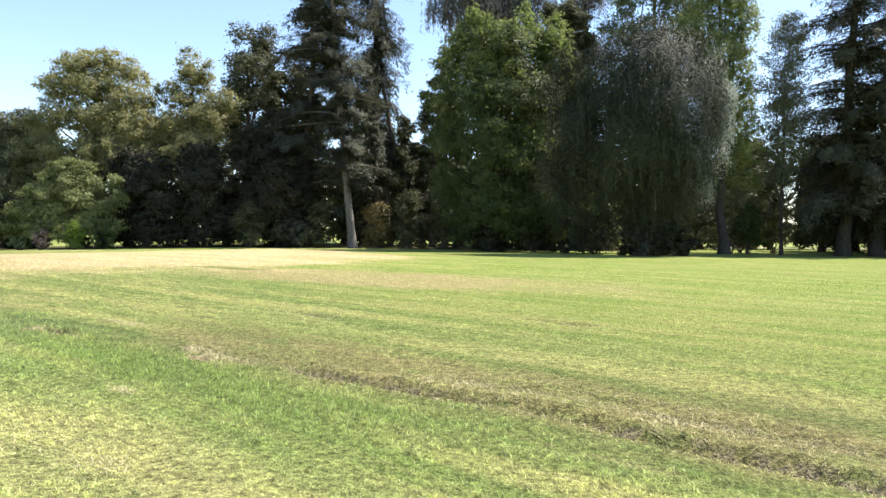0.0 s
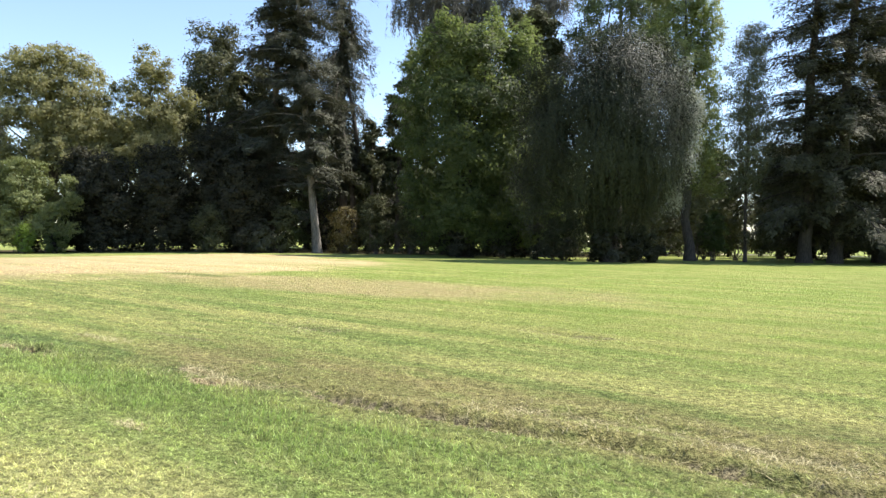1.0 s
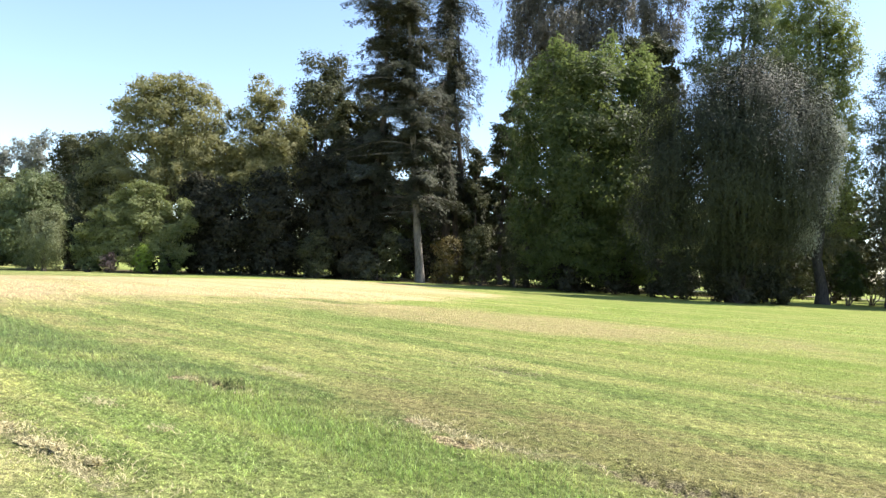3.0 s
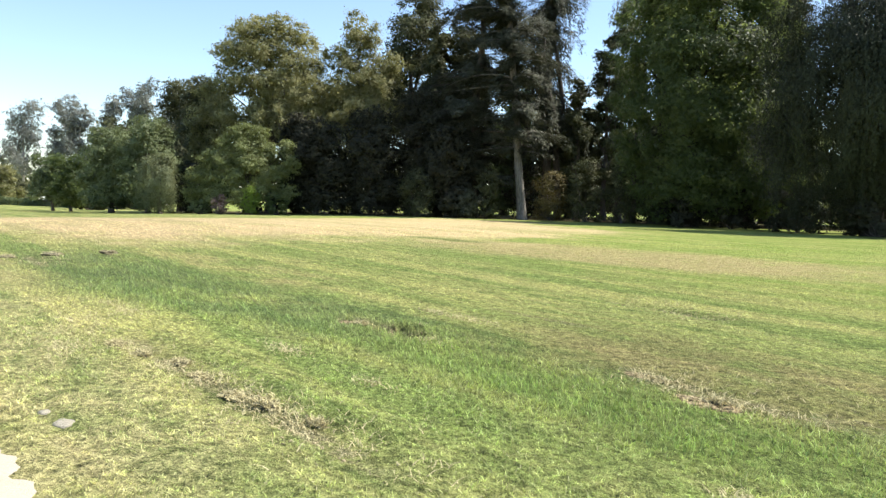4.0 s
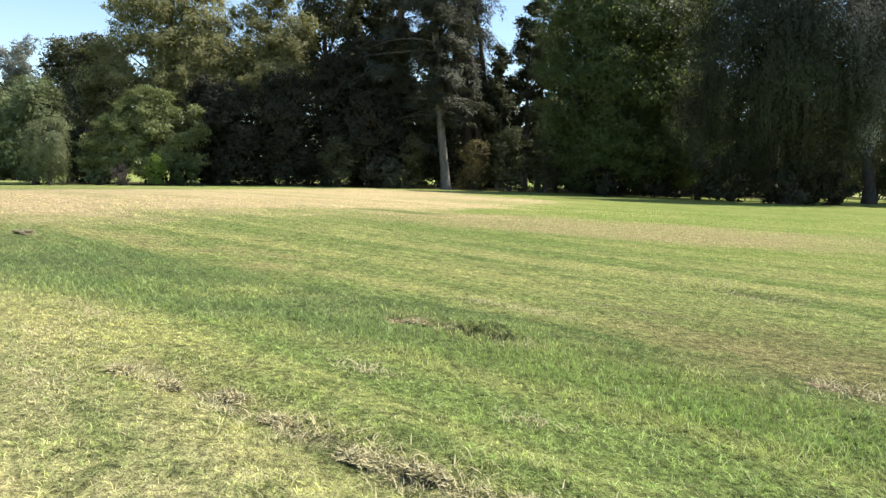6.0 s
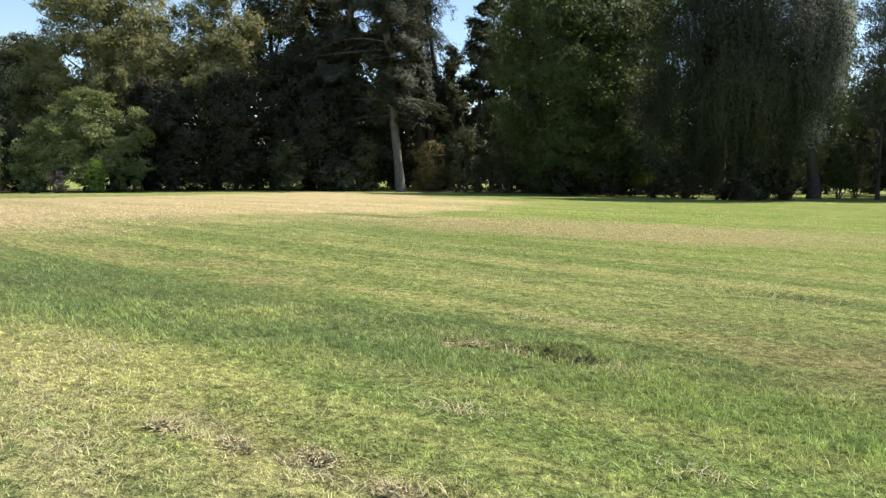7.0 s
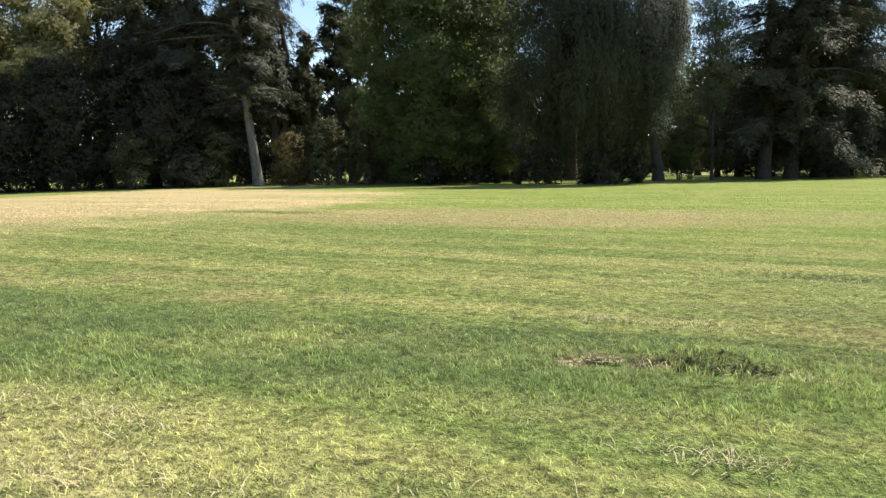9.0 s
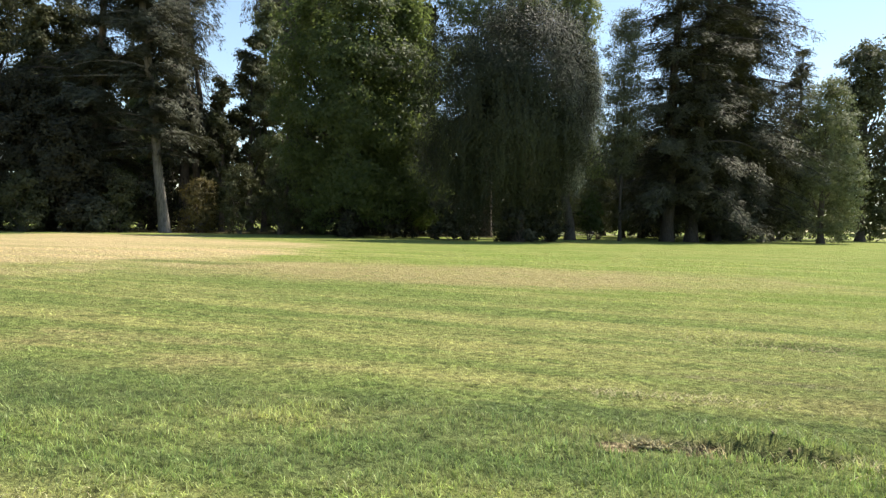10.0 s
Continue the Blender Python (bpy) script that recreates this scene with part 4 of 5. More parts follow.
# the big olive-brown tree
OAKS = [(-3.2, 0, 18.2, 2.4, 3, 1.9), (-1.2, -0.5, 18.9, 2.2, 3, 1.8), (1.0, -0.5, 18.6, 2.2, 3, 1.9), (2.8, 0, 17.8, 2.2, 3, 2.0), (-4.9, -0.5, 16.6, 1.8, 2.6, 1.5), (-2.6, -1.8, 16.0, 2.4, 2.4, 1.9), (0.2, -2.2, 16.2, 2.4, 2.4, 2.0), (2.8, -1.8, 15.4, 2.2, 2.4, 2.0), (4.6, -0.6, 15.2, 1.8, 2.4, 2.4), (-4.0, -1.8, 13.4, 2.2, 2.4, 1.8), (-1.2, -2.8, 13.2, 2.4, 2.2, 2.0), (1.6, -2.8, 12.8, 2.2, 2.2, 2.2), (4.2, -1.8, 12.4, 2.2, 2.2, 2.4), (5.8, -0.6, 11.6, 1.7, 2.2, 2.4), (-6.6, 0.5, 12.4, 2.2, 3, 1.8), (-8.0, 0, 9.6, 2.0, 3, 2.4), (-5.0, -2.0, 10.4, 2.2, 2.2, 2.0), (0.4, -3.2, 10.2, 1.8, 2, 2.4), (2.6, -3.2, 9.4, 1.6, 2, 2.8), (5.0, -2.0, 8.5, 2.2, 2.4, 2.8), (-2.6, -3.0, 9.0, 2.6, 2.4, 2.6), (-6.6, -0.6, 6.4, 2.8, 2.6, 3.0), (0, 3, 12, 5.0, 3, 6), (-4, 2, 6, 4, 3, 4), (3, 2, 5, 4, 3, 4)]
broad_tree("olive_brown_tree", -34.9, 73, 20.6, 14, 3, 40000, 0.33, OAK, "large olive-brown leafy tree with hanging boughs, drying leaves", 0.5, lobes=OAKS, twigs=16, droop=0.6, spread=0.18, core=0.35)
OAKS = [(-0.3, 0, 18.8, 2.2, 2.2, 2.4), (1.0, -0.5, 17.5, 2.0, 2, 1.8), (-1.2, -1, 16, 2.2, 2.4, 2.2), (1.8, -1, 14.5, 2.6, 2.6, 2.6), (-1.5, -2, 12.6, 2.8, 2.6, 2.8), (2.4, -1.6, 11.5, 2.8, 2.6, 2.6), (0.4, -2.6, 9.5, 3.2, 2.6, 2.6), (-2.8, -1, 9, 2.4, 2.4, 3), (3.6, 0, 15.0, 2.2, 2.4, 1.8), (0, 1.5, 12, 3.4, 3, 4.5), (0, 1, 6, 4, 3, 4)]
broad_tree("olive_brown_tree", -26.2, 75, 20.9, 9, 3, 21000, 0.33, OAK, "narrow olive-brown leafy tree between darker trees", 0.4, lobes=OAKS, twigs=18, droop=0.5, spread=0.18, core=0.35)
# the light green trees in front of them
SHRUB = [(-0.6, 0, 7.5, 1.2, 1.3, 1.0), (0.9, 0.3, 7.2, 1.0, 1.2, 1.0), (-2.0, -0.2, 6.4, 1.2, 1.3, 1.0), (0.2, -0.8, 6.0, 1.3, 1.3, 1.0), (2.0, 0, 5.6, 1.1, 1.2, 1.0), (3.6, 0.4, 6.0, 0.9, 1.2, 1.2), (4.2, 0, 4.6, 0.9, 1.2, 1.0), (-3.4, -0.4, 4.9, 1.4, 1.4, 1.1), (-1.4, -1.0, 4.9, 1.3, 1.3, 1.0), (1.0, -1.2, 4.4, 1.4, 1.3, 1.1), (2.8, -0.6, 3.6, 1.3, 1.3, 1.1), (-4.8, -0.4, 3.5, 1.3, 1.3, 1.1), (-3.0, -1.2, 3.2, 1.4, 1.3, 1.1), (-0.8, -1.6, 3.1, 1.5, 1.3, 1.1), (1.6, -1.2, 2.3, 1.4, 1.3, 1.1), (3.6, -0.4, 2.2, 1.3, 1.3, 1.1), (-4.4, -0.8, 1.9, 1.4, 1.3, 1.1), (-2.2, -1.6, 1.7, 1.5, 1.3, 1.1), (0.2, -1.6, 1.4, 1.4, 1.3, 1.0), (0, 1.2, 4.5, 3.6, 1.2, 2.6)]
broad_tree("light_green_tree", -32.8, 63, 8.6, 10, 0.8, 21000, 0.24, SUNLIT, "bushy light green tree with low boughs, sunlit", 0.18, lobes=SHRUB, twigs=20)
bush("lime_bush", -31.4, 60.6, 2.5, 2.4, 1600, 0.2, LIME, "bright yellow-green bush at the foot of the trees")
bush("lime_bush", -29.0, 60.8, 1.7, 3.2, 1600, 0.2, FRESH, "low green bush at the foot of the trees")
bush("pink_bush", -34.2, 60.6, 1.7, 2.0, 1200, 0.18, PINK, "dusty pink flowering bush at the foot of the trees")
bush("lime_bush", -36.6, 61.5, 1.3, 2.6, 1000, 0.2, BROAD, "low dark green bush beside the lawn")
# the shaded thicket; its leaves carry the cedars' shadow in their dark colour
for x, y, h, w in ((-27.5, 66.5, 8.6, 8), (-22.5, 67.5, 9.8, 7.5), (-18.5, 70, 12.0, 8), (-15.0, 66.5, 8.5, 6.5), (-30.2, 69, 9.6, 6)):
    tagged(broad_tree("thicket_tree", x, y, h, w, 0.2, 11000, 0.30, THICKET, "dense evergreen thicket tree with leaves down to the ground, coloured dark as shadowed", 0.2, count=24, top=0.65, bottom=0.95), "", "", "dark thicket")
broad_tree("round_topped_tree", -21.8, 81, 24.8, 9.2, 8, 10000, 0.42, DUSKY, "tall dark tree with a rounded, open top", 0.4, count=22, top=0.85, spread=0.36)
broad_tree("dark_tree", -15.5, 79, 20, 9, 2, 10000, 0.42, DUSKY, "tall dark tree behind the cedars", 0.4, count=26)
# the cedars
conifer("cedar_tree", -8.2, 67.5, 33, 5.2, 6.2, 27, CEDAR, "tall old cedar with a bare pale lower trunk and level boughs", 0.36, PALE_BARK, (-3.2, 0), 1.0, 0.14, 0.35, 0.5, 0.12, 0.4, None, 0.8, 0.0, 8, 0.5)
conifer("cedar_tree", -13.2, 71, 34, 7.0, 3.0, 31, CEDAR, "tall dark cedar with long level boughs", 0.4, BARK, (0.5, 0), 1.1, 0.1, 0.5, 0.5, 0.08, 0.45, None, 0.8, inner=6, flat=0.55)
conifer("cedar_tree", -6.4, 75, 38, 4.4, 8.0, 30, CEDAR, "very tall thin cedar with drooping boughs and a bare stem", 0.42, BARK, (-0.8, 0), 1.5, 0.5, 0.3, 0.5, 0.2, 1.5, (1.3, 0.3), 0.6)
# the dark gap
broad_tree("slim_dark_tree", -0.6, 75, 18.2, 4.5, 3, 6500, 0.36, DUSKY, "slim dark tree with an open, ragged crown", 0.25, count=20, top=0.5, spread=0.36)
broad_tree("slim_dark_tree", -3.4, 73, 13.5, 4.5, 1.5, 6000, 0.36, DUSKY, "slim dark tree beside the cedars", 0.22, count=18)
broad_tree("slim_dark_tree", 1.8, 70, 14.5, 4.8, 1.0, 6500, 0.34, BROAD, "slim green tree in the shade of larger ones", 0.22, count=18)
for x, y, h, w, m, text in ((-5.6, 67, 4.2, 4.2, GOLD, "golden-brown bush under the cedars"), (-2.6, 66.2, 5.6, 4.2, DUSKY, "dark leafy bush under the cedars"), (0.6, 66, 6.2, 4.4, DUSKY, "dark leafy bush at the edge of the trees"), (-11.4, 66.4, 4.4, 3.4, DUSKY, "grey-green bush beside the bare cedar trunk"), (-12.8, 64.8, 2.4, 2.6, CEDAR, "low grey-green bush beside the cedar"), (-17.5, 64.6, 4.2, 4.6, DUSKY, "dark bush at the edge of the thicket"), (3.6, 68, 5.0, 4, DUSKY, "dark bush in the shade of the trees")):
    bush("leafy_bush", x, y, h, w, 3200, 0.24, m, text)
broad_tree("slim_dark_tree", 0.8, 76, 21.5, 5.6, 2, 11000, 0.36, LAYERED, "slim grey-green tree between the cedars and the leafy tree", 0.25, count=24, top=0.5, spread=0.3)
for x, y, h, w in ((13.5, 76, 15, 9), (24.0, 76, 14, 8), (-17.8, 77, 19.5, 7), (53, 73, 25, 10)):
    broad_tree("dark_tree", x, y, h, w, 0.6, 6000, 0.5, DUSKY, "dense dark tree in the shade of its neighbours", 0.3, count=26, bottom=0.95, core=0.6)
broad_tree("dark_tree", 13.4, 69, 24, 6.5, 0.6, 9000, 0.45, DUSKY, "narrow dark tree close behind the willow", 0.3, count=34, top=0.8, bottom=0.95, core=0.6)
broad_tree("dark_tree", 11.8, 72, 25, 8.0, 1, 11000, 0.45, DUSKY, "dark tree between the leafy tree and the willow", 0.35, count=26, core=0.4)
# the tall feathery trees behind
FEATHERS = [(0, 0, 39, 3.4, 3.4, 4), (-3, 0, 35, 3.4, 3, 4), (3, 0, 35, 3.6, 3, 4.4), (-5.0, 0, 31, 3.2, 3, 5), (-4.8, 0, 37, 3.0, 3, 4), (6.6, 0, 35, 3.0, 3, 5), (0, -2, 30, 4.4, 3, 4), (5.0, 0, 30, 3.6, 3, 4), (-1.4, -1, 25.5, 4.0, 3, 3.4), (3, -1, 24, 4.6, 3, 4), (0, 2, 27, 4.6, 3, 5), (-0.5, 0, 20, 3.4, 3, 4), (5, 0, 20, 3.2, 3, 4)]
weeping_tree("feathery_tree", 6.0, 88, 43, 16, 16, 36000, 0.6, FEATHER, "very tall grey-brown feathery tree above the others", 0.6, lobes=FEATHERS, hang=(1.0, 3.2), strands=2600)
FEATHERS = [(0, 0, 41, 2.6, 2.6, 4), (-2, 0, 36, 2.4, 2.4, 3.4), (2.0, 0, 38, 2.2, 2.2, 2.6), (0.4, 0, 33, 3.0, 2.4, 2.6), (-2.4, 0, 29, 2.6, 2.4, 3), (1.4, 0, 25, 3, 3, 3), (-1.5, 0, 21, 3, 3, 3)]
gappy = weeping_tree("feathery_tree", 19.0, 92, 45, 9, 16, 13000, 0.55, FEATHER, "tall grey-brown feathery tree with gaps in its crown", 0.45, lobes=FEATHERS, hang=(0.8, 2.4), strands=1500)
for k in range(9):
    start = np.array([0.4 + 0.2 * k % 0.7, 0.2 - 0.05 * k, 30.5 + 0.75 * k])
    end = start + np.array([rng.uniform(2.0, 3.6), rng.uniform(-1.0, 0.6), rng.uniform(-0.4, 1.8)])
    twig = bent(start, end, rng.uniform(-0.3, 0.6), 0.06, 9)
    fork = [tube(twig, np.linspace(0.06, 0.015, 9), 5)]
    for f in (3, 5, 6, 7):
        fork.append(tube(bent(twig[f], twig[f] + rng.normal(size=3) * 0.35 + [0.5, 0, -0.25], 0, 0.08), np.linspace(0.025, 0.01, 7), 4))
    part("bare_branch", *join(fork), BARK, gappy, "leafless branch", smooth=True)
# the big leafy tree and the willow
LEAFY = [(-2.3, 0, 20.6, 1.1, 1.4, 2.0), (-1.2, -0.4, 19.4, 1.3, 1.6, 2.0), (0.2, 0, 18.9, 1.6, 2.0, 2.0), (2.3, 0, 20.6, 1.1, 1.4, 2.0), (1.4, -0.4, 19.2, 1.2, 1.6, 1.8), (5.4, 0.6, 20.2, 1.2, 1.4, 2.0), (3.8, 0, 18.8, 1.6, 2.0, 2.2), (-3.4, 0.2, 18.8, 1.0, 1.4, 1.8), (-3.6, 0, 17.0, 2.4, 2.6, 2.8), (0.4, -2.0, 17.6, 3.2, 2.6, 2.8), (4.4, -0.4, 17.0, 2.8, 2.6, 3.0), (-4.4, -0.2, 13.6, 2.2, 2.6, 2.8), (-1.4, -3.0, 13.6, 3.4, 2.4, 3.0), (3.0, -3.0, 13.0, 3.4, 2.4, 3.0), (6.4, -1.0, 13.0, 2.6, 2.6, 3.4), (-4.2, -1.0, 9.6, 2.4, 2.6, 2.8), (-1.0, -3.6, 9.0, 3.4, 2.4, 3.0), (3.4, -3.6, 8.4, 3.4, 2.4, 3.2), (6.6, -1.6, 8.0, 2.6, 2.4, 3.2), (-4.0, -1.4, 5.2, 2.4, 2.4, 2.8), (-0.6, -3.6, 4.4, 3.2, 2.4, 2.8), (3.6, -3.4, 4.0, 3.2, 2.4, 2.8), (6.6, -1.6, 3.6, 2.4, 2.4, 2.6), (-2.4, -2.4, 2.2, 2.2, 2, 1.8), (1.6, -3.2, 1.9, 2.4, 2, 1.6), (5.2, -2.4, 1.8, 2.2, 2, 1.5), (0, 2, 14, 4, 3, 6), (2, 2, 7, 5, 3, 6)]
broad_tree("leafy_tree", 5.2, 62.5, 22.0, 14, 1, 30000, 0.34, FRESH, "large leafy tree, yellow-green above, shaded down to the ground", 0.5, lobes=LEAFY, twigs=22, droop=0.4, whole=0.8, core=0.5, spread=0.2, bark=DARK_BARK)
WEEP = [(0.2, -1.4, 16.2, 3.0, 2.8, 2.1), (3.0, -0.9, 15.4, 2.3, 2.6, 2.3), (-2.6, -1.1, 15.0, 2.4, 2.8, 2.4), (4.7, -0.4, 13.5, 1.8, 2.4, 2.6), (-4.5, -0.8, 12.8, 2.1, 2.6, 2.4), (0.0, -3.2, 14.1, 3.2, 2.4, 2.6), (3.0, -2.4, 12.4, 2.6, 2.4, 2.6), (-2.8, -3.0, 11.7, 2.6, 2.4, 2.6), (0.6, -3.6, 10.7, 3.0, 2.4, 2.6), (5.3, -0.8, 10.9, 1.6, 2.1, 2.4), (-5.3, -1.1, 9.8, 2.1, 2.3, 2.6), (3.9, -1.9, 9.2, 2.1, 2.3, 2.4), (-1.5, -3.4, 8.1, 2.8, 2.3, 2.6), (1.7, -3.0, 7.7, 2.6, 2.3, 2.4), (-4.5, -1.9, 7.0, 2.3, 2.1, 2.4), (4.1, -1.3, 6.8, 1.7, 2.1, 2.1), (0.0, 1.4, 11.3, 3.9, 2.8, 4.7), (-5.1, -1.3, 4.5, 2.1, 1.9, 2.1), (-2.3, -2.3, 4.9, 2.4, 1.9, 2.1), (0.8, -2.3, 5.1, 2.4, 1.9, 2.1), (-3.6, -1.3, 2.8, 2.1, 1.9, 1.3), (-0.8, -1.7, 3.0, 2.3, 1.9, 1.3), (2.4, -1.3, 4.7, 1.9, 1.9, 1.7), (-5.8, 0.0, 11.3, 1.9, 2.3, 2.6), (-6.2, -0.6, 7.9, 1.8, 1.9, 2.6), (1.5, -1.1, 3.2, 1.7, 1.7, 1.1)]
WEEP += [(-5.8, 0.6, 14.2, 1.9, 2.4, 2.6), (-3.6, 0.8, 10.5, 2.6, 2.4, 4.0), (-6.4, 0.6, 6.2, 2.0, 2.2, 3.0), (3.0, 0.6, 9.0, 2.2, 2.2, 4.0)]
willow = weeping_tree("willow_tree", 15.5, 53.4, 20.8, 12, 3, 78000, 0.235, WILLOW, "large weeping grey-green willow, its hanging silvery strands coloured as sunlit", 0.5, lobes=WEEP, hang=(1.4, 3.6), strands=3800, whole=0.9, loose=0.45, core=0.45, bark=DARK_BARK)


def sunlit_fringe(tree, lobes, n, leaf, material, label):
    """A second fringe of strands on the given clumps of a tree, coloured paler as sunlit."""
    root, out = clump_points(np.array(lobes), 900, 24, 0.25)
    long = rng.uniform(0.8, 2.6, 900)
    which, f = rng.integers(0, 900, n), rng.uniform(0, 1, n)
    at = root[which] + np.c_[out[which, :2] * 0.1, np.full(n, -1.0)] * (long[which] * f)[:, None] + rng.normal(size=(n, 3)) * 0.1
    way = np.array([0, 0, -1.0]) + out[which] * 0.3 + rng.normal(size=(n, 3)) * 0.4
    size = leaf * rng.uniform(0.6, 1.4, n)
    leaf_mesh("sunlit_fringe", at, way, size, size * 0.32, material, tree, label, face=outward(at, out[which], 0.5, 0.3), loose=0.8)


# sunlight on the right rim, put in as pale leaves on these clumps
sunlit_fringe(willow, [(4.6, 0.2, 15.0, 1.5, 2.0, 1.6), (5.4, 0.2, 13.0, 1.2, 1.8, 1.7), (5.8, 0, 10.8, 1.1, 1.6, 1.6), (5.4, 0, 8.6, 1.0, 1.4, 1.5), (4.8, 0, 6.6, 0.8, 1.2, 1.3), (6.3, 0.3, 12.0, 0.8, 1.2, 2.4)], 20000, 0.17, SUNLIT_SILVER, "silvery strands coloured pale as the sunlit rim")
# bushes added to darken the gaps; their near-black leaves paint the shade there
for x, y, h, w, text in ((8.3, 60.2, 3.0, 4.6, "bush coloured dark as shade under the leafy tree"), (11.6, 55.8, 3.2, 4.6, "bush coloured dark as shade between the leafy tree and the willow"), (18.6, 54.4, 2.2, 3.6, "low bush coloured dark as shade beside the willow trunk"), (4.4, 59.9, 2.6, 4.6, "low bush coloured dark as shade under the leafy tree"), (15.3, 52.4, 2.6, 4.8, "low bush coloured dark as shade under the willow"), (10, 72, 6.0, 7, "dark bush deep under the trees"), (16, 71, 6.5, 7, "dark bush deep under the willow"), (22, 74, 6.0, 7, "dark bush behind the poplar"), (4, 75, 6.5, 7, "dark bush behind the leafy tree"), (-8, 76, 6.0, 7, "dark bush behind the cedars"), (-14, 74, 6.0, 6, "dark bush behind the thicket"), (-28, 72, 6, 8, "dark bush behind the thicket"), (-22, 73, 6.5, 8, "dark bush behind the thicket"), (-34, 68, 5, 8, "dark bush behind the light green tree"), (-41, 69, 5, 7, "dark bush beside the weeping tree"), (-2, 79, 6, 8, "dark bush deep in the wood"), (28, 76, 6, 8, "dark bush behind the thin tree"), (44, 72, 5, 8, "dark bush behind the cedars"), (51, 68, 4, 7, "dark bush beside the cedars")):
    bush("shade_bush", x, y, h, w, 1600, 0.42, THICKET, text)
# the poplar and the thin trees beside it
POPLAR = [(-1.0, 1.6, 26.2, 1.8, 1.8, 2.2), (-2.6, 1.8, 24.6, 2.0, 2, 2.4), (0.4, 1.6, 24.4, 1.8, 2, 2.0), (1.5, 1.4, 22.6, 1.6, 2, 1.9), (-1.2, 1.6, 22.4, 2.2, 2, 2.2), (2.2, 1.2, 20.8, 1.4, 1.8, 1.6), (0.4, 1.2, 20.4, 2.0, 2, 2.0), (-2.4, 1.6, 20.0, 2.2, 2, 2.4), (1.6, 0.8, 18.6, 1.5, 1.8, 1.9), (-0.6, 1.0, 18.0, 2.2, 2, 2.2), (1.5, 0.8, 16.2, 1.5, 1.8, 1.8), (-0.6, 0.8, 15.4, 2.0, 2, 2.2), (1.4, 0.6, 13.8, 1.7, 1.8, 1.9), (-0.4, 0.6, 12.6, 1.9, 2, 2.0), (1.8, 0.2, 11.4, 1.6, 1.8, 1.8), (0.2, 0.4, 9.8, 1.9, 2, 1.8), (2.0, 0.2, 8.8, 1.5, 1.8, 1.6), (0.6, 0.4, 7.2, 1.8, 2, 1.5), (2.4, 0.2, 6.4, 1.2, 1.5, 1.3)]
broad_tree("poplar_tree", 25.0, 60.6, 28.0, 8, 3.6, 17000, 0.3, SHINY, "tall bright green poplar with a dark straight trunk", 0.38, lobes=POPLAR, twigs=30, lean=(-0.4, 1.2), bark=DARK_BARK)
POPLAR = [(0.5, 0, 31.5, 2.0, 2, 2.6), (-1.6, 0, 28.8, 2.2, 2, 2.4), (1.8, 0, 28.0, 2.4, 2, 2.6), (-3.0, 0, 25.6, 2.4, 2, 2.6), (0.6, -1, 25.2, 2.6, 2, 2.6), (3.4, 0, 24.4, 2.2, 2, 2.6), (-3.4, 0, 22, 2.6, 2, 2.6), (0, -1, 21, 3, 2, 3), (3.2, 0, 20.6, 2.6, 2, 2.8), (-2.6, 0, 17.4, 2.6, 2, 2.8), (1.8, 0, 16.6, 3, 2, 3), (0, 0, 12, 3, 2, 3.5)]
broad_tree("poplar_tree", 21.5, 70, 33.5, 10, 8, 19000, 0.34, BROAD, "tall grey-green poplar rising behind the willow", 0.4, lobes=POPLAR, twigs=34)
broad_tree("thin_tree", 29.3, 59.2, 20.4, 5.6, 6.0, 17000, 0.22, PALE, "thin young tree with a straight dark stem and pale sparse leaves", 0.13, bark=DARK_BARK, count=30, top=0.5, bottom=0.5, spread=0.42, core=0.0)
for x, y, h, w, m, text in ((22.6, 66, 7.5, 5.5, DUSKY, "dark bushy tree under the poplar"), (26.0, 62, 8.5, 5.5, DUSKY, "dark bushy tree beside the poplar trunk"), (29.2, 67, 14.5, 6.5, DUSKY, "dark bushy tree behind the thin tree"), (20.6, 61.2, 3.0, 3.0, WILLOW, "grey-green bush under the willow"), (27.2, 60.8, 4.4, 3.0, FRESH, "light green sapling beside the thin tree"), (31.8, 66, 7.5, 4.5, DUSKY, "dark bushy tree beside the deodar")):
    bush("bushy_tree", x, y, h, w, 4200, 0.26, m, text, "tree", low=0.9)
# the deodar cedars
conifer("deodar_cedar", 34.6, 59.2, 31, 7.8, 3.0, 22, DEODAR, "large dark deodar cedar with long drooping boughs", 0.5, DARK_BARK, (0.6, 0), 1.0, 0.2, 0.72, 0.5, 0.1, 0.7, None, 0.5, flat=0.5)
conifer("deodar_cedar", 37.3, 59.0, 33, 9.0, 2.6, 24, DEODAR, "large dark deodar cedar beside its neighbour", 0.48, DARK_BARK, (1.6, 0), 0.85, 0.22, 0.6, 0.5, 0.08, 0.8, None, 0.5, flat=0.7)
conifer("deodar_cedar", 44.6, 63.5, 36, 9.8, 2.2, 28, DEODAR, "tall dark deodar cedar behind the others", 0.48, DARK_BARK, (0.6, 0), 0.9, 0.22, 0.4, 0.5, 0.02, 0.8, None, 0.5, flat=0.7)
conifer("feathery_conifer", 48.6, 64.5, 34, 8.2, 2.5, 31, CEDAR, "tall grey-green conifer with soft drooping boughs", 0.42, DARK_BARK, (0.4, 0), 1.0, 0.35, 0.4, 0.5, 0.05, 1.2, None, 0.4, inner=4)
broad_tree("light_green_tree", 56.4, 60.5, 17.2, 10.5, 0.6, 13000, 0.34, LAYERED, "light green feathery tree with boughs to the ground", 0.3, count=30, top=0.35, bottom=0.9)
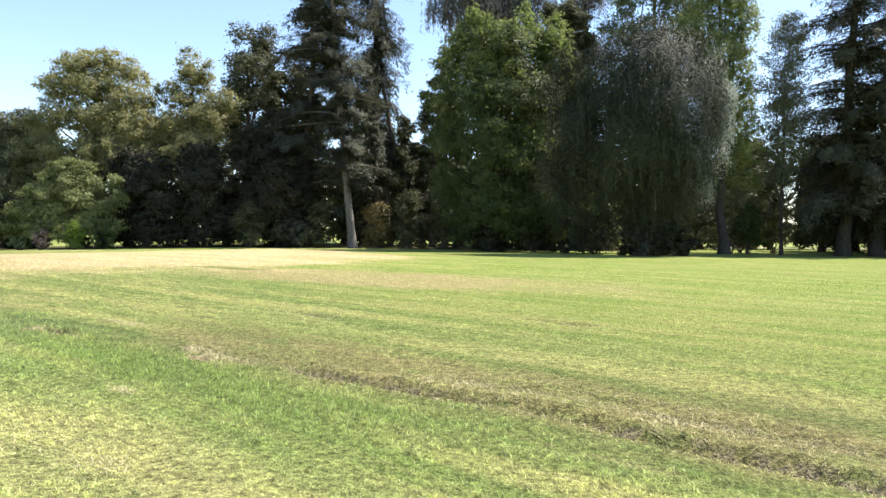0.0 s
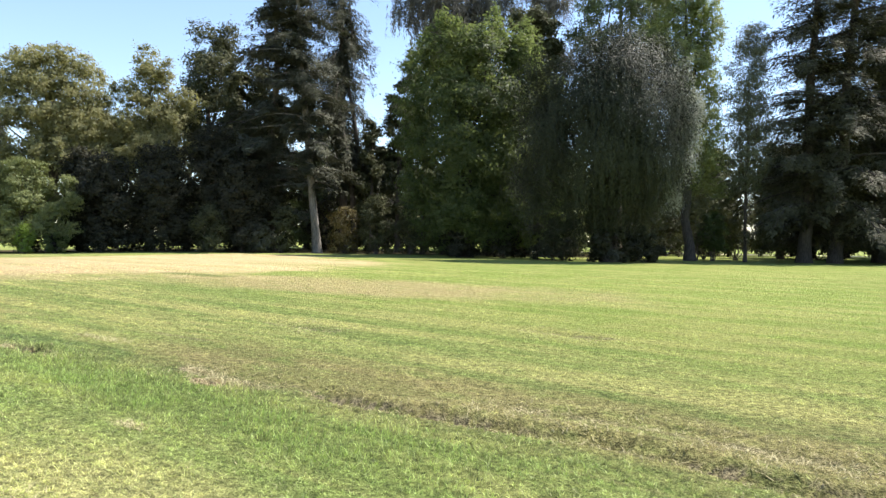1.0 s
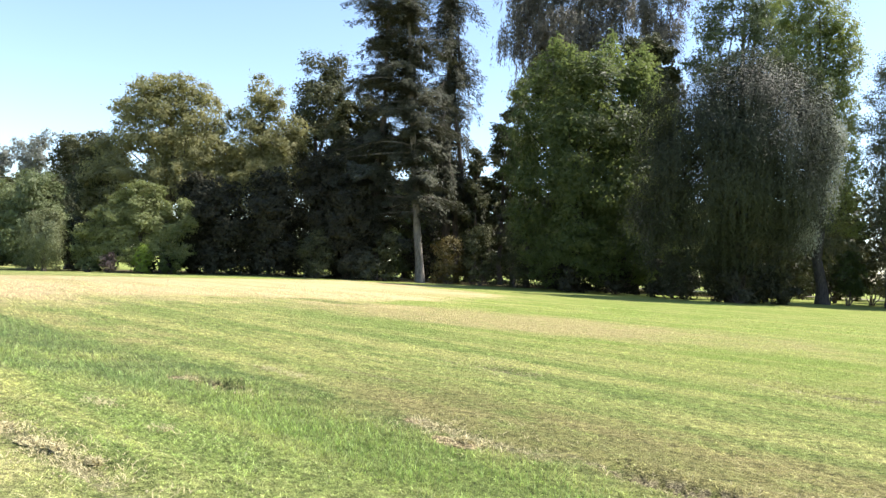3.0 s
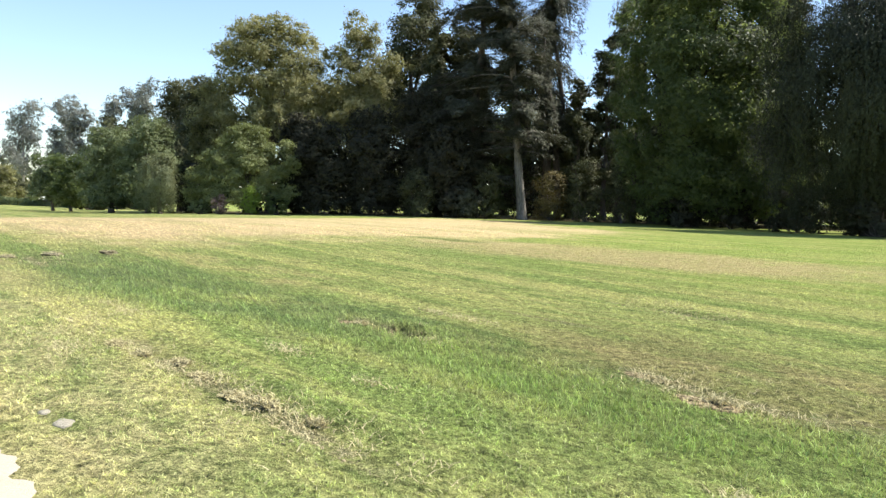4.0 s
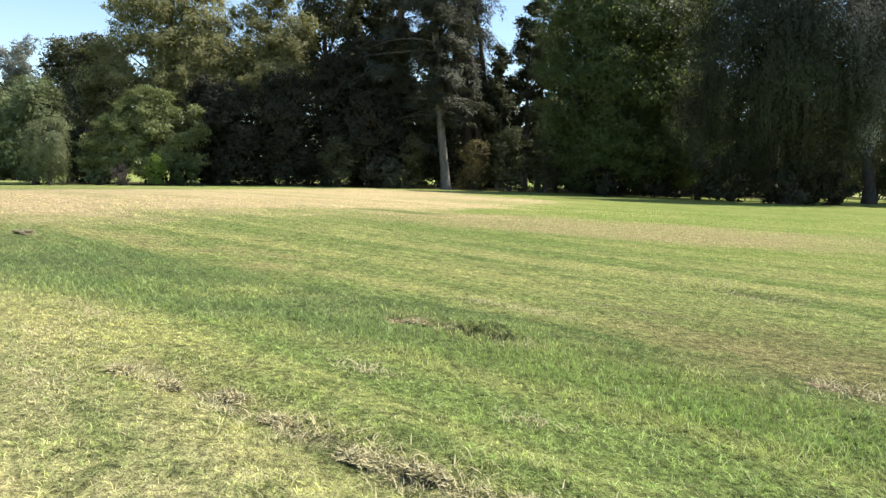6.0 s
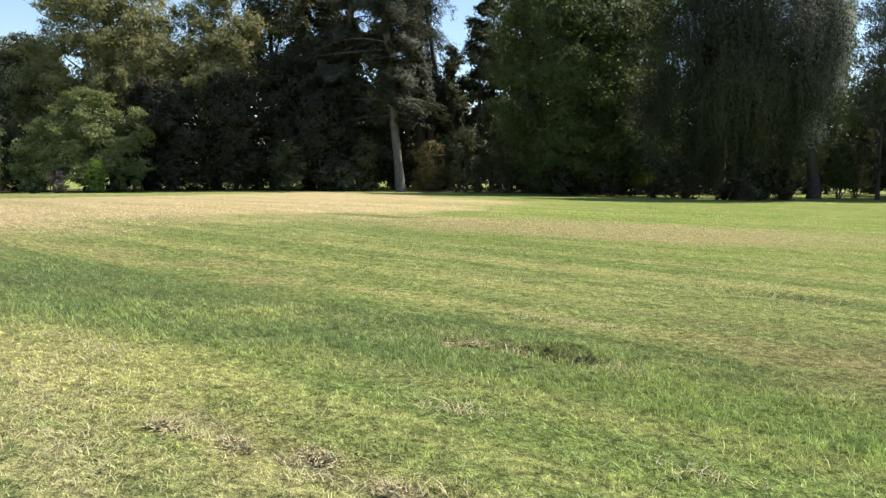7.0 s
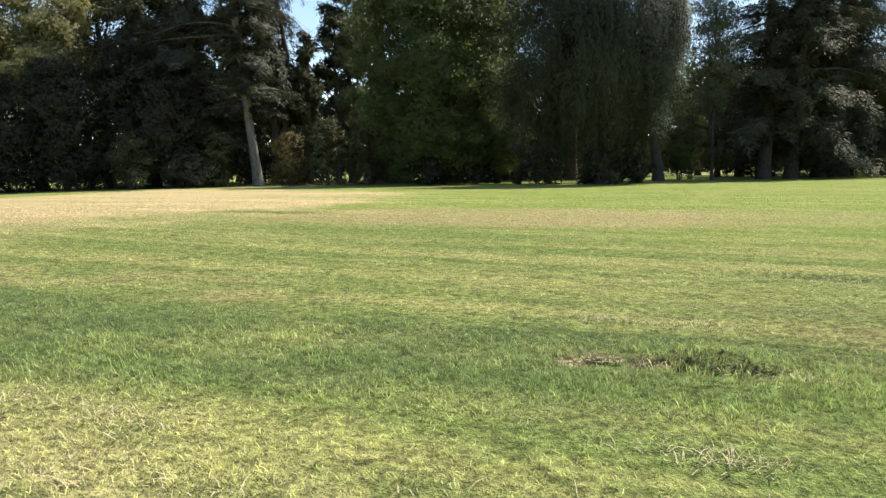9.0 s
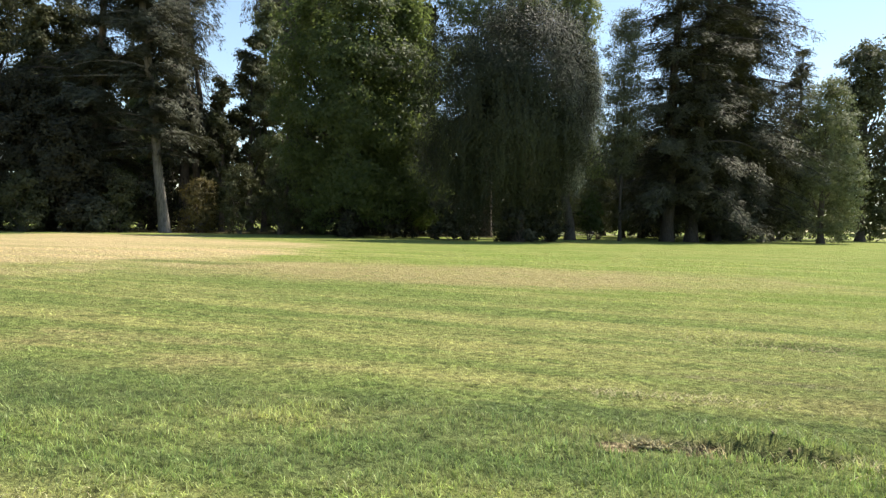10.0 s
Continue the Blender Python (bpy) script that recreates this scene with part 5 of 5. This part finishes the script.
conifer("dark_pine", 69, 74, 25, 6.0, 4, 20, DEODAR, "dark pine with an open crown behind a lighter tree", 0.4, DARK_BARK, (0, 0), 1.0, 0.1, 0.6, 0.6, 0.2)
broad_tree("dark_tree", 84, 76, 28, 16, 1, 15000, 0.62, DUSKY, "tall dark tree at the edge of the lawn", 0.5, count=30)
broad_tree("dark_tree", 63, 80, 17, 11, 1, 8000, 0.45, DUSKY, "dark tree in the shade behind the lawn", 0.4, count=24)
for x, y, h, w in ((53, 73, 15, 9), (60, 70, 13, 8), (66, 84, 18, 12), (75, 82, 18, 12), (41, 74, 12, 8)):
    broad_tree("dark_tree", x, y, h, w, 0.6, 5000, 0.5, DUSKY, "dark leafy tree behind the cedars in the shade", 0.3, count=24, bottom=0.95)
broad_tree("dark_tree", 47, 78, 13, 10, 1, 8000, 0.42, DUSKY, "dark low-branched tree behind the cedars", 0.4, count=24)

# ---- the wood behind ----
for x, y, h, w in ((-4, 82, 12, 9), (-9, 84, 14, 9), (7, 79, 12, 9), (13, 83, 13, 10), (18, 79, 11, 9), (25, 84, 13, 9), (38, 84, 13, 10), (50, 90, 15, 12), (31, 82, 10, 8), (58, 88, 14, 11), (66, 90, 15, 12), (42, 96, 15, 12), (3, 88, 11, 10), (14, 90, 12, 11), (22, 92, 11, 10), (30, 90, 10, 9), (-12, 90, 12, 10), (-70, 98, 13, 13), (-60, 104, 15, 13), (-38, 92, 17, 13), (-28, 95, 18, 12), (-10, 98, 20, 13), (-2, 96, 12, 10), (10, 100, 16, 13), (24, 104, 15, 12), (34, 98, 14, 11), (46, 108, 16, 14), (58, 104, 14, 13), (75, 100, 17, 14), (95, 95, 20, 15)):
    tagged(broad_tree("wood_tree", x, y, h, w, 0.6, 2000, 0.9, DUSKY if (x * 7) % 3 else BROAD, "shaded tree of the wood behind the lawn", 0.35, count=18), "", "", "wood behind the lawn")


def far_woods():
    """The hazy wood at the horizon, all round."""
    turn = np.concatenate([rng.uniform(0, 2 * np.pi, 26000)])
    far = rng.uniform(190, 260, len(turn))
    high = (9 + 5 * np.sin(turn * 17) * np.sin(turn * 7.3) + 2.5 * np.sin(turn * 61)) * (1 - 0.15 * rng.uniform(size=len(turn)))
    at = np.c_[np.cos(turn) * far, np.sin(turn) * far + 30, RISE + high * rng.uniform(0, 1, len(turn)) ** 0.7]
    size = rng.uniform(1.5, 3.2, len(turn))
    it = leaf_mesh("far_woods", at, random_ways(len(turn)), size, size * 0.7, DUSKY, None, "far green woods round the park at the horizon")
    tagged(it, "", "woods", "", "stuff")


far_woods()
